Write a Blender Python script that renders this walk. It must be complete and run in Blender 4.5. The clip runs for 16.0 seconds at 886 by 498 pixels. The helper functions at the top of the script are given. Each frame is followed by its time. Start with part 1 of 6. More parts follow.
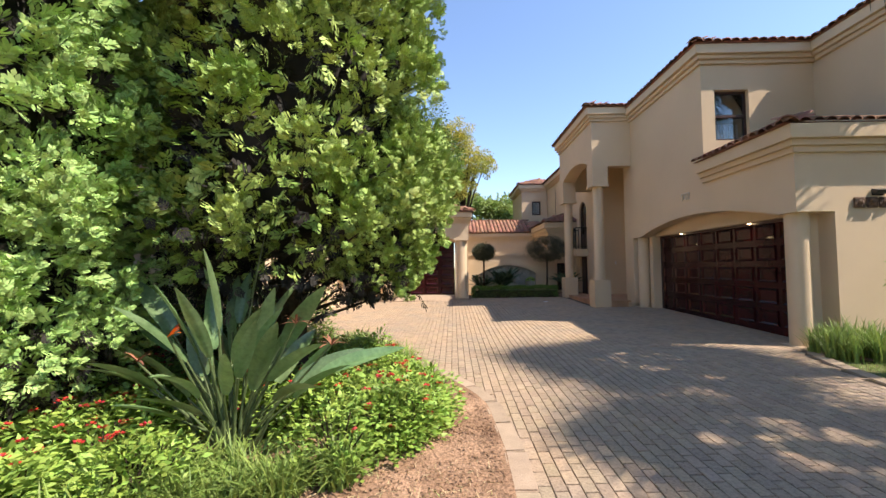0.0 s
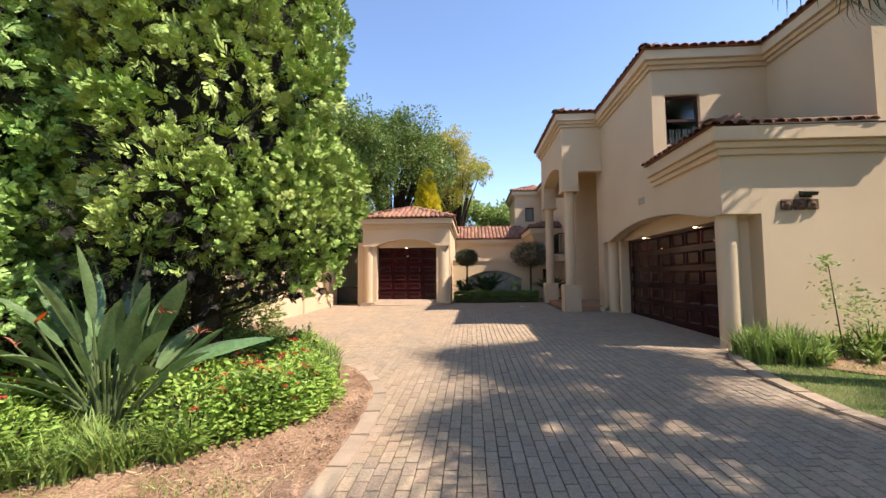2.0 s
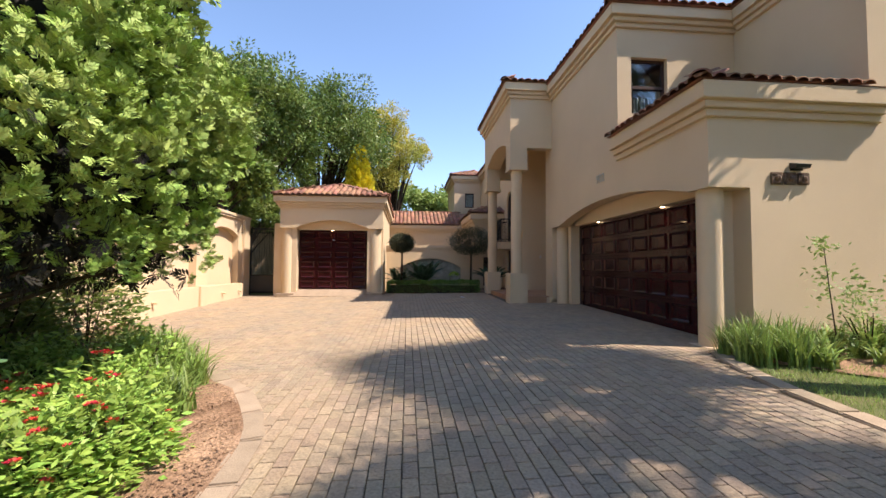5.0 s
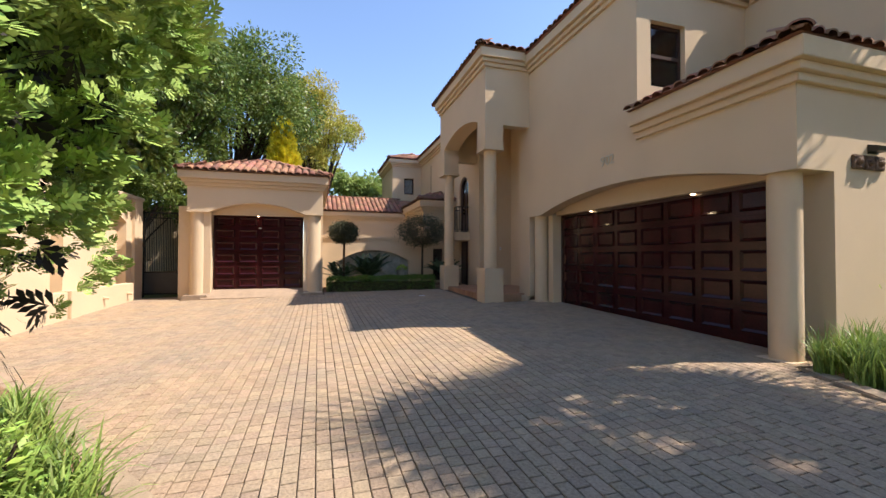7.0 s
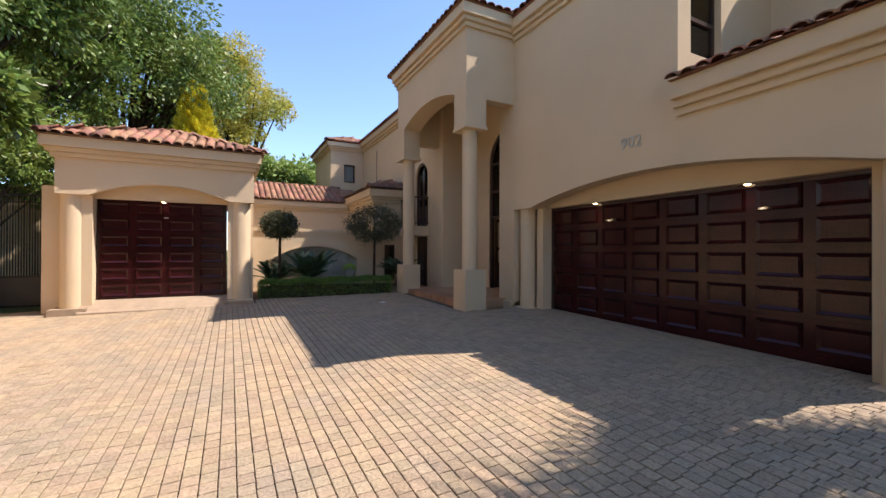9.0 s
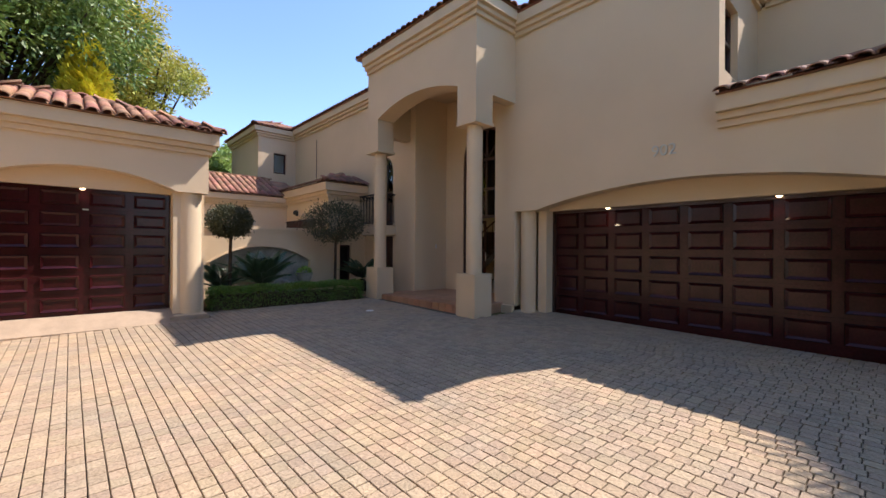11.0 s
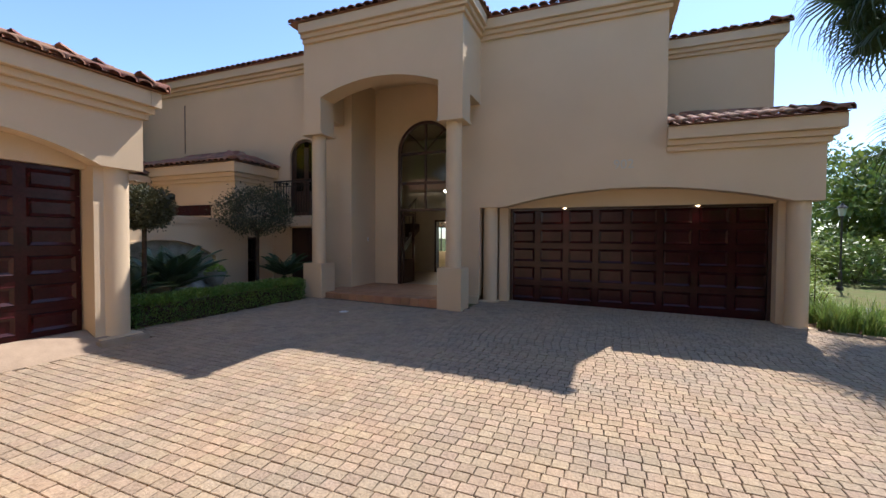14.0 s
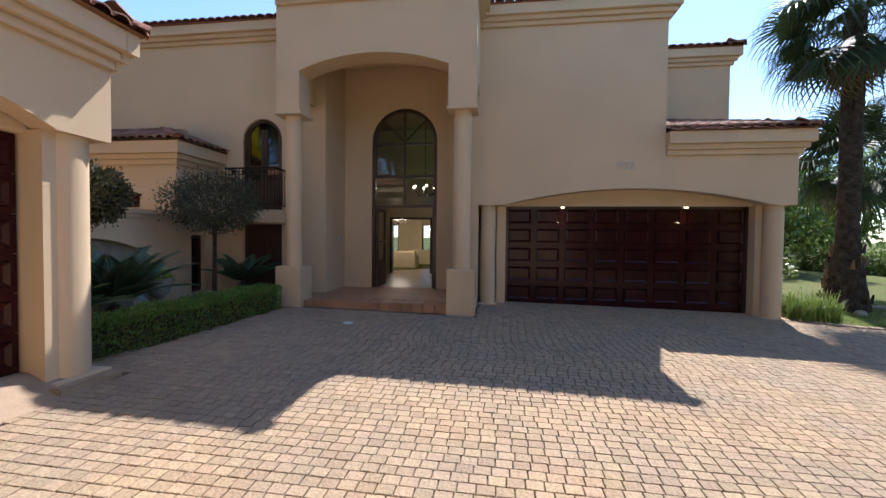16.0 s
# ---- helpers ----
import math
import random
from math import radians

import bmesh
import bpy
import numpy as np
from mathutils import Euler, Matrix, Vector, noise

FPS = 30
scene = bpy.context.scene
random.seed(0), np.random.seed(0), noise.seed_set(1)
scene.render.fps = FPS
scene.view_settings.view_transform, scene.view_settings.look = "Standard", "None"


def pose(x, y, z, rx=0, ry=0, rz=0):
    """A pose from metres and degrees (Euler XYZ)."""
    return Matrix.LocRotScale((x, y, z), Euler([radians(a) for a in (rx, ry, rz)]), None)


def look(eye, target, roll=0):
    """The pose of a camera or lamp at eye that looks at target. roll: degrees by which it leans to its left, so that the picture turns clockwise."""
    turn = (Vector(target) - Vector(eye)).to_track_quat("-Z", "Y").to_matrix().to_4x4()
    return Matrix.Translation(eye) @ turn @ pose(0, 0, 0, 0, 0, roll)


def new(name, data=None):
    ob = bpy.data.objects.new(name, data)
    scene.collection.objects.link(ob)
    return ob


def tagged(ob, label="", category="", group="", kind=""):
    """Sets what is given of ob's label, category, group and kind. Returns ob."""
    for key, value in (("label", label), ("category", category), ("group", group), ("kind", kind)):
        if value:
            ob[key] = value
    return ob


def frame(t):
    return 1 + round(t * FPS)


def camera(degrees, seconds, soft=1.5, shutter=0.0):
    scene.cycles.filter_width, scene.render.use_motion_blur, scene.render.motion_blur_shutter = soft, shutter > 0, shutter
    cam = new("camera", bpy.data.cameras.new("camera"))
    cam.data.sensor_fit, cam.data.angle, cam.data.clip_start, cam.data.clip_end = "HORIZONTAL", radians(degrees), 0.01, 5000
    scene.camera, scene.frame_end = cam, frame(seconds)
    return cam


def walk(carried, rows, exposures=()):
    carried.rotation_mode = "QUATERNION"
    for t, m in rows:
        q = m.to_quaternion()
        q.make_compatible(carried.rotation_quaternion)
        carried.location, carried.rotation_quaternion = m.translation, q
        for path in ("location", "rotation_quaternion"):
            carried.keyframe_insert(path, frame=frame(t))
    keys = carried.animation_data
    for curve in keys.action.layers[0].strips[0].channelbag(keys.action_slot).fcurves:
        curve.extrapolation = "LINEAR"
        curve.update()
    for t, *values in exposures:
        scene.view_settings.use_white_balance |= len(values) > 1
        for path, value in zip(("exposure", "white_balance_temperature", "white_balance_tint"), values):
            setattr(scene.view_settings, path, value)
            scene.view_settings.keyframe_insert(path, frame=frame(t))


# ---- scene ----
cam = camera(94.5, 16.0)
PATH = [
    (0, (0.512, 0.225, 1.276), (0.463, 2.222, 1.368), -0.5),
    (0.5, (0.902, 0.183, 1.24), (0.829, 2.179, 1.339), -0.5),
    (1, (1.296, 0.129, 1.206), (1.191, 2.123, 1.32), -0.4),
    (1.5, (1.682, 0.118, 1.176), (1.559, 2.111, 1.3), -0.3),
    (2, (2.059, 0.036, 1.153), (1.92, 2.027, 1.283), -0.3),
    (2.5, (2.407, 0.071, 1.128), (2.266, 2.062, 1.258), -0.2),
    (3, (2.632, 0.222, 1.064), (2.506, 2.213, 1.193), -0.1),
    (3.5, (2.657, 0.523, 1.027), (2.564, 2.517, 1.149), 0.0),
    (4, (2.55, 0.916, 1.002), (2.523, 2.913, 1.114), 0.1),
    (6.5, (1.213, 3.384, 1.093), (1.713, 5.32, 1.141), 0.3),
    (7, (1.002, 3.915, 1.138), (1.587, 5.828, 1.175), 0.1),
    (7.5, (0.904, 4.457, 1.191), (1.566, 6.344, 1.216), 0.1),
    (8, (0.876, 4.971, 1.228), (1.62, 6.828, 1.243), 0.1),
    (8.5, (0.816, 5.51, 1.243), (1.645, 7.33, 1.253), 0.1),
    (11, (-0.876, 7.936, 1.343), (0.471, 9.415, 1.343), 0.4),
    (11.5, (-1.324, 8.253, 1.4), (0.133, 9.624, 1.39), 0.3),
    (12, (-1.752, 8.601, 1.461), (-0.192, 9.852, 1.434), 0.3),
    (12.5, (-2.124, 9.052, 1.452), (-0.466, 10.171, 1.416), 0.3),
    (13, (-2.463, 9.583, 1.468), (-0.721, 10.565, 1.425), 0.3),
    (13.5, (-2.651, 10.144, 1.45), (-0.849, 11.01, 1.402), 0.3),
    (14, (-2.81, 10.753, 1.451), (-0.954, 11.496, 1.4), 0.4),
    (14.5, (-2.891, 11.328, 1.465), (-0.993, 11.954, 1.407), 0.5),
    (15, (-2.898, 11.942, 1.435), (-0.962, 12.439, 1.382), 0.6),
    (15.5, (-2.828, 12.494, 1.44), (-0.865, 12.873, 1.386), 0.7),
    (16, (-2.654, 13.048, 1.448), (-0.673, 13.318, 1.393), 0.6),
]
walk(cam, [(t, look(eye, target, roll)) for t, eye, target, roll in PATH], [(0.0, 1.1, 6600, 15), (4.0, 1.08, 6600, 15), (8.0, 1.06, 6450, 15), (11.0, 1.12, 6150, 16), (13.0, 0.88, 6000, 15), (16.0, 1.06, 5900, 14)])

# ---- world, sun, exposure ----
SUN_TO = Vector((4.45, -1.65, 6.53)).normalized()
world = bpy.data.worlds.new("sky")
scene.world = world
world.use_nodes = True
wn = world.node_tree.nodes
sky = wn.new("ShaderNodeTexSky")
sky.sky_type, sky.sun_disc = "NISHITA", False
sky.sun_elevation = math.asin(SUN_TO.z)
sky.sun_rotation = math.atan2(SUN_TO.x, SUN_TO.y)
sky.air_density, sky.dust_density, sky.ozone_density = 1.0, 0.2, 3.0
world.node_tree.links.new(sky.outputs[0], wn["Background"].inputs[0])
wn["Background"].inputs[1].default_value = 0.14
sun_data = bpy.data.lights.new("sun", "SUN")
sun_data.energy, sun_data.angle, sun_data.color = 4.4, radians(0.53), (1.0, 0.93, 0.82)
sun = new("sun", sun_data)
sun.matrix_world = look(SUN_TO * 60, (0, 0, 0))


# ---- materials ----
def material(name, base, rough=0.7, metal=0.0, vary=0.12, scale=3.0, fine=40.0, bump=0.1, spec=0.5, piece=0.0, hue=None, trans=0.0, coat=0.0):
    """A surface with broad stains, fine grain and relief. piece: how much single pieces differ. hue: the second colour of the stains."""
    m = bpy.data.materials.new(name)
    m.use_nodes = True
    nt = m.node_tree
    n, link = nt.nodes, nt.links.new
    b = n["Principled BSDF"]
    b.inputs["Roughness"].default_value, b.inputs["Metallic"].default_value = rough, metal
    b.inputs["Specular IOR Level"].default_value = spec
    if coat:
        b.inputs["Coat Weight"].default_value = coat
        b.inputs["Coat Roughness"].default_value = 0.12
    tc = n.new("ShaderNodeTexCoord")
    broad, grain = n.new("ShaderNodeTexNoise"), n.new("ShaderNodeTexNoise")
    broad.inputs["Scale"].default_value, broad.inputs["Detail"].default_value = scale, 6
    grain.inputs["Scale"].default_value, grain.inputs["Detail"].default_value = fine, 4
    geo = n.new("ShaderNodeNewGeometry")
    for t in (broad, grain):
        link(geo.outputs["Position"], t.inputs["Vector"])
    mix = n.new("ShaderNodeMix")
    mix.data_type = "RGBA"
    h = hue or tuple(c * (1 - 2.2 * vary) for c in base)
    mix.inputs["A"].default_value, mix.inputs["B"].default_value = (*base, 1), (*h, 1)
    ramp = n.new("ShaderNodeMapRange")
    ramp.inputs["From Min"].default_value, ramp.inputs["From Max"].default_value = 0.35, 0.72
    link(broad.outputs["Fac"], ramp.inputs["Value"])
    link(ramp.outputs["Result"], mix.inputs["Factor"])
    hsv = n.new("ShaderNodeHueSaturation")
    link(mix.outputs["Result"], hsv.inputs["Color"])
    gr = n.new("ShaderNodeMapRange")
    gr.inputs["From Min"].default_value, gr.inputs["From Max"].default_value = 0.3, 0.7
    gr.inputs["To Min"].default_value, gr.inputs["To Max"].default_value = 1 - vary, 1 + vary
    link(grain.outputs["Fac"], gr.inputs["Value"])
    value = gr.outputs["Result"]
    if piece:
        oi = n.new("ShaderNodeObjectInfo")
        add = n.new("ShaderNodeMath")
        add.operation = "ADD"
        link(oi.outputs["Random"], add.inputs[0])
        link(geo.outputs["Random Per Island"], add.inputs[1])
        fr = n.new("ShaderNodeMath")
        fr.operation = "FRACT"
        link(add.outputs[0], fr.inputs[0])
        pr = n.new("ShaderNodeMapRange")
        pr.inputs["To Min"].default_value, pr.inputs["To Max"].default_value = 1 - piece, 1 + piece
        link(fr.outputs[0], pr.inputs["Value"])
        mul = n.new("ShaderNodeMath")
        mul.operation = "MULTIPLY"
        link(value, mul.inputs[0])
        link(pr.outputs["Result"], mul.inputs[1])
        value = mul.outputs[0]
        hr = n.new("ShaderNodeMapRange")
        hr.inputs["To Min"].default_value, hr.inputs["To Max"].default_value = 0.5 - piece * 0.06, 0.5 + piece * 0.06
        fr2 = n.new("ShaderNodeMath")
        fr2.operation = "MULTIPLY"
        fr2.inputs[1].default_value = 7.3
        link(fr.outputs[0], fr2.inputs[0])
        fr3 = n.new("ShaderNodeMath")
        fr3.operation = "FRACT"
        link(fr2.outputs[0], fr3.inputs[0])
        link(fr3.outputs[0], hr.inputs["Value"])
        link(hr.outputs["Result"], hsv.inputs["Hue"])
    link(value, hsv.inputs["Value"])
    link(hsv.outputs["Color"], b.inputs["Base Color"])
    if bump:
        bm_ = n.new("ShaderNodeBump")
        bm_.inputs["Strength"].default_value, bm_.inputs["Distance"].default_value = bump, 0.02
        link(grain.outputs["Fac"], bm_.inputs["Height"])
        link(bm_.outputs["Normal"], b.inputs["Normal"])
    if trans:
        tr = n.new("ShaderNodeBsdfTranslucent")
        link(hsv.outputs["Color"], tr.inputs["Color"])
        ms = n.new("ShaderNodeMixShader")
        ms.inputs[0].default_value = trans
        link(b.outputs[0], ms.inputs[1])
        link(tr.outputs[0], ms.inputs[2])
        link(ms.outputs[0], n["Material Output"].inputs["Surface"])
    return m


def glowing(name, colour, strength):
    m = bpy.data.materials.new(name)
    m.use_nodes = True
    b = m.node_tree.nodes["Principled BSDF"]
    b.inputs["Base Color"].default_value = (*colour, 1)
    b.inputs["Emission Color"].default_value, b.inputs["Emission Strength"].default_value = (*colour, 1), strength
    return m


def pane_glass(name):
    m = bpy.data.materials.new(name)
    m.use_nodes = True
    n, link = m.node_tree.nodes, m.node_tree.links.new
    gl, tp, ms, fr = n.new("ShaderNodeBsdfGlossy"), n.new("ShaderNodeBsdfTransparent"), n.new("ShaderNodeMixShader"), n.new("ShaderNodeFresnel")
    gl.inputs["Roughness"].default_value = 0.02
    tp.inputs["Color"].default_value = (0.78, 0.82, 0.82, 1)
    fr.inputs["IOR"].default_value = 1.6
    link(fr.outputs[0], ms.inputs[0])
    link(tp.outputs[0], ms.inputs[1])
    link(gl.outputs[0], ms.inputs[2])
    link(ms.outputs[0], n["Material Output"].inputs["Surface"])
    return m


STUCCO = material("stucco", (0.65, 0.495, 0.325), 0.9, vary=0.035, scale=0.8, fine=160, bump=0.25, spec=0.15)
TERRACOTTA = material("terracotta", (0.34, 0.16, 0.095), 0.8, vary=0.16, scale=3, fine=60, bump=0.3, spec=0.2, piece=0.28, hue=(0.19, 0.11, 0.08))
MAHOGANY = material("dark_red_wood", (0.04, 0.007, 0.008), 0.19, vary=0.2, scale=2.0, fine=35, bump=0.015, spec=0.24)
FRAMEWOOD = material("dark_frame_wood", (0.05, 0.018, 0.012), 0.4, vary=0.15, bump=0.03, coat=0.2)
PAVER = material("clay_paver", (0.36, 0.257, 0.162), 0.85, vary=0.2, scale=1.3, fine=45, bump=0.6, spec=0.2, piece=0.12, hue=(0.29, 0.225, 0.16))
SAND = material("joint_sand", (0.17, 0.125, 0.085), 0.95, vary=0.2, fine=120, bump=0.3, spec=0.1)
KERBSTONE = material("kerb_concrete", (0.38, 0.285, 0.195), 0.9, vary=0.1, scale=5, fine=90, bump=0.35, spec=0.15, piece=0.12)
STEPTILE = material("terracotta_step_tile", (0.42, 0.22, 0.12), 0.6, vary=0.12, fine=50, bump=0.15, piece=0.15)
MULCH = material("mulch_soil", (0.2, 0.115, 0.068), 0.95, vary=0.4, scale=2.2, fine=42, bump=1.0, spec=0.1, hue=(0.38, 0.24, 0.15))
GRASSGROUND = material("lawn_ground", (0.1, 0.13, 0.04), 0.95, vary=0.3, scale=2, fine=90, bump=0.6, spec=0.1, hue=(0.15, 0.13, 0.06))
IRON = material("black_wrought_iron", (0.012, 0.012, 0.013), 0.45, metal=0.6, vary=0.1, bump=0.05)
GATEPANEL = material("dark_gate_sheet", (0.03, 0.03, 0.03), 0.6, vary=0.1)
GLASS = pane_glass("window_glass")
CURTAIN = material("pale_blind", (0.72, 0.72, 0.72), 0.9, vary=0.05)
ROOMWALL = material("cream_room_wall", (0.62, 0.54, 0.4), 0.9, vary=0.04, spec=0.2)
ROOMFLOOR = material("room_floor_tile", (0.3, 0.23, 0.16), 0.35, vary=0.08)
SOFACLOTH = material("cream_sofa_cloth", (0.6, 0.53, 0.4), 0.9, vary=0.06)
LAMPGLOW = glowing("downlight_glow", (1.0, 0.74, 0.4), 5.0)
BULB = glowing("candle_bulb_glow", (1.0, 0.8, 0.5), 22.0)
PLASTIC = material("black_lamp_housing", (0.015, 0.015, 0.016), 0.4, vary=0.1, bump=0.0)
PLAQUE = material("rough_brown_tile", (0.21, 0.12, 0.07), 0.8, vary=0.35, scale=18, fine=60, bump=0.8)
NUMERAL = material("brushed_numeral", (0.55, 0.52, 0.45), 0.4, metal=0.5, vary=0.05, bump=0.0)
STONE = material("grey_green_stone", (0.34, 0.33, 0.27), 0.85, vary=0.2, scale=5, fine=50, bump=0.5)
BARK = material("bark", (0.085, 0.06, 0.042), 0.95, vary=0.3, scale=6, fine=30, bump=0.9, spec=0.1)
PALMBARK = material("palm_bark", (0.075, 0.058, 0.045), 0.95, vary=0.3, scale=8, fine=25, bump=1.0, spec=0.1)
THUJA = material("conifer_spray", (0.22, 0.34, 0.065), 0.6, vary=0.2, scale=1.1, fine=12, bump=0, spec=0.25, piece=0.22, hue=(0.43, 0.5, 0.15), trans=0.03)
THUJALIGHT = material("pale_conifer_spray", (0.3, 0.47, 0.13), 0.6, vary=0.2, scale=1.1, fine=12, bump=0, spec=0.25, piece=0.25, hue=(0.43, 0.57, 0.2), trans=0.1)
# Dry sprays, coloured near black so that the crown's inner shade is painted in.
THUJADRYSHADE = material("dry_conifer_spray_shade", (0.02, 0.016, 0.009), 0.8, vary=0.25, fine=12, bump=0, piece=0.25)
LEAFDARK = material("dark_tree_leaf", (0.1, 0.165, 0.035), 0.42, vary=0.25, scale=0.8, bump=0, spec=0.35, piece=0.35, hue=(0.2, 0.25, 0.05), trans=0.25)
LEAFYELLOW = material("yellow_green_leaf", (0.32, 0.34, 0.06), 0.6, vary=0.2, scale=0.7, bump=0, piece=0.3, hue=(0.52, 0.42, 0.06), trans=0.35)
GOLDLEAF = material("golden_conifer_leaf", (0.8, 0.7, 0.04), 0.7, vary=0.15, bump=0, piece=0.2, trans=0.3)
BROWNLEAF = material("brown_dry_leaf", (0.15, 0.085, 0.05), 0.7, vary=0.3, bump=0, piece=0.35, hue=(0.1, 0.09, 0.03), trans=0.15)
BAMBOO = material("light_green_leaf", (0.3, 0.4, 0.1), 0.6, vary=0.2, bump=0, piece=0.25, trans=0.3)
BEDLEAF = material("bed_shrub_leaf", (0.33, 0.48, 0.09), 0.5, vary=0.2, scale=3, bump=0, spec=0.35, piece=0.3, trans=0.3)
GRASSLEAF = material("strap_grass_leaf", (0.25, 0.35, 0.08), 0.5, vary=0.2, scale=3, bump=0, spec=0.35, piece=0.3, trans=0.3)
LAWNBLADE = material("lawn_blade", (0.32, 0.42, 0.1), 0.6, vary=0.2, bump=0, piece=0.3, trans=0.3)
FROSTED = material("frosted_lantern", (0.42, 0.55, 0.6), 0.3, vary=0.05, bump=0)
STRAW = material("straw_blade", (0.5, 0.38, 0.2), 0.8, vary=0.2, bump=0, piece=0.3)
STRELITZIA = material("strelitzia_leaf", (0.1, 0.17, 0.065), 0.3, vary=0.2, scale=5, fine=30, bump=0.08, spec=0.6, piece=0.3, hue=(0.17, 0.25, 0.11), trans=0.15)
STALK = material("strelitzia_stalk", (0.11, 0.15, 0.055), 0.5, vary=0.2, bump=0.05)
ORANGE = material("orange_petal", (0.75, 0.2, 0.02), 0.5, vary=0.1, bump=0, trans=0.2)
WITHERED = material("withered_bloom", (0.3, 0.12, 0.06), 0.8, vary=0.25, bump=0)
REDPETAL = material("red_petal", (0.62, 0.035, 0.03), 0.5, vary=0.15, bump=0, piece=0.25, trans=0.2)
HEDGELEAF = material("box_hedge_leaf", (0.1, 0.2, 0.035), 0.5, vary=0.25, scale=3, bump=0, piece=0.4, hue=(0.17, 0.25, 0.05), trans=0.2)
TOPIARY = material("topiary_leaf", (0.042, 0.05, 0.022), 0.6, vary=0.25, bump=0, spec=0.5, piece=0.35, hue=(0.075, 0.075, 0.032), trans=0.1)
CYCAD = material("cycad_leaf", (0.07, 0.13, 0.065), 0.4, vary=0.2, bump=0, spec=0.5, piece=0.2, trans=0.1)
PALMLEAF = material("palm_leaf", (0.05, 0.085, 0.03), 0.5, vary=0.2, bump=0, spec=0.4, piece=0.25, trans=0.15)
PALMDRY = material("dry_palm_leaf", (0.2, 0.14, 0.08), 0.8, vary=0.2, bump=0, piece=0.25)


# ---- builders ----
def gz(x, y):
    """The height of the sloping ground."""
    return 0.02 * (min(max(x, -25), 40) - 6.9) + 0.02 * (min(max(y, -25), 45) - 12.9)


def part(name, bm, mat_, parent=None, label="", smooth=False):
    me = bpy.data.meshes.new(name)
    bm.to_mesh(me)
    bm.free()
    if smooth:
        for p in me.polygons:
            p.use_smooth = True
    me.materials.append(mat_)
    ob = new(name, me)
    if parent:
        ob.parent = parent
        ob.matrix_parent_inverse = parent.matrix_basis.inverted()
    if label:
        ob["label"] = label
    return ob


def empty(name, at=(0, 0, 0)):
    ob = new(name)
    ob.location = at
    bpy.context.view_layer.update()
    return ob


def box(bm, x0, x1, y0, y1, z0, z1, bev=0.0):
    r = bmesh.ops.create_cube(bm, size=1.0)
    bmesh.ops.transform(bm, matrix=Matrix.Translation(((x0 + x1) / 2, (y0 + y1) / 2, (z0 + z1) / 2)) @ Matrix.Diagonal((x1 - x0, y1 - y0, z1 - z0, 1)), verts=r["verts"])
    if bev:
        es = list({e for v in r["verts"] for e in v.link_edges})
        bmesh.ops.bevel(bm, geom=es, offset=bev, segments=2, affect="EDGES")
    return bm


def boxes(*specs, bev=0.0):
    bm = bmesh.new()
    for s_ in specs:
        box(bm, *s_, bev=bev)
    return bm


def tube(bm, p, q, r0, r1=None, seg=12, caps=True):
    p, q = Vector(p), Vector(q)
    d = q - p
    r = bmesh.ops.create_cone(bm, cap_ends=caps, segments=seg, radius1=r0, radius2=r0 if r1 is None else r1, depth=d.length)
    bmesh.ops.transform(bm, matrix=Matrix.Translation((p + q) / 2) @ d.to_track_quat("Z", "Y").to_matrix().to_4x4(), verts=r["verts"])
    return bm


def ball(bm, at, r, seg=10, squash=1.0):
    c = bmesh.ops.create_uvsphere(bm, u_segments=seg, v_segments=max(5, seg // 2 + 1), radius=r)
    bmesh.ops.transform(bm, matrix=Matrix.Translation(at) @ Matrix.Diagonal((1, 1, squash, 1)), verts=c["verts"])
    return bm


def lathe(bm, at, profile, seg=20):
    """A turned shape from (radius, height) pairs."""
    rings = []
    for r, z in profile:
        rings.append([bm.verts.new((at[0] + r * math.cos(2 * math.pi * k / seg), at[1] + r * math.sin(2 * math.pi * k / seg), at[2] + z)) for k in range(seg)])
    for a, b in zip(rings, rings[1:]):
        for k in range(seg):
            bm.faces.new((a[k], a[(k + 1) % seg], b[(k + 1) % seg], b[k]))
    bm.faces.new(rings[0][::-1])
    bm.faces.new(rings[-1])
    return bm


def slab(bm, outline, axis, a, b):
    """A plate: the outline, in the two other axes in order, pushed along the axis from a to b."""
    def at(u, v, w):
        return {"x": (w, u, v), "y": (u, w, v), "z": (u, v, w)}[axis]
    lo = [bm.verts.new(at(u, v, a)) for u, v in outline]
    hi = [bm.verts.new(at(u, v, b)) for u, v in outline]
    n = len(outline)
    bm.faces.new(lo)
    bm.faces.new(hi[::-1])
    for k in range(n):
        bm.faces.new((lo[k], hi[k], hi[(k + 1) % n], lo[(k + 1) % n]))
    bmesh.ops.recalc_face_normals(bm, faces=bm.faces)
    return bm


def arc(u0, u1, spring, rise, n=16):
    """Points of a flat arch from u0 to u1."""
    half = abs(u1 - u0) / 2
    r = (half * half + rise * rise) / (2 * rise)
    a = math.asin(min(1, half / r))
    if rise > half:
        a = math.pi - a
    mid = (u0 + u1) / 2
    s_ = 1 if u1 > u0 else -1
    return [(mid + s_ * r * math.sin(-a + 2 * a * k / n), spring + rise - r + r * math.cos(-a + 2 * a * k / n)) for k in range(n + 1)]


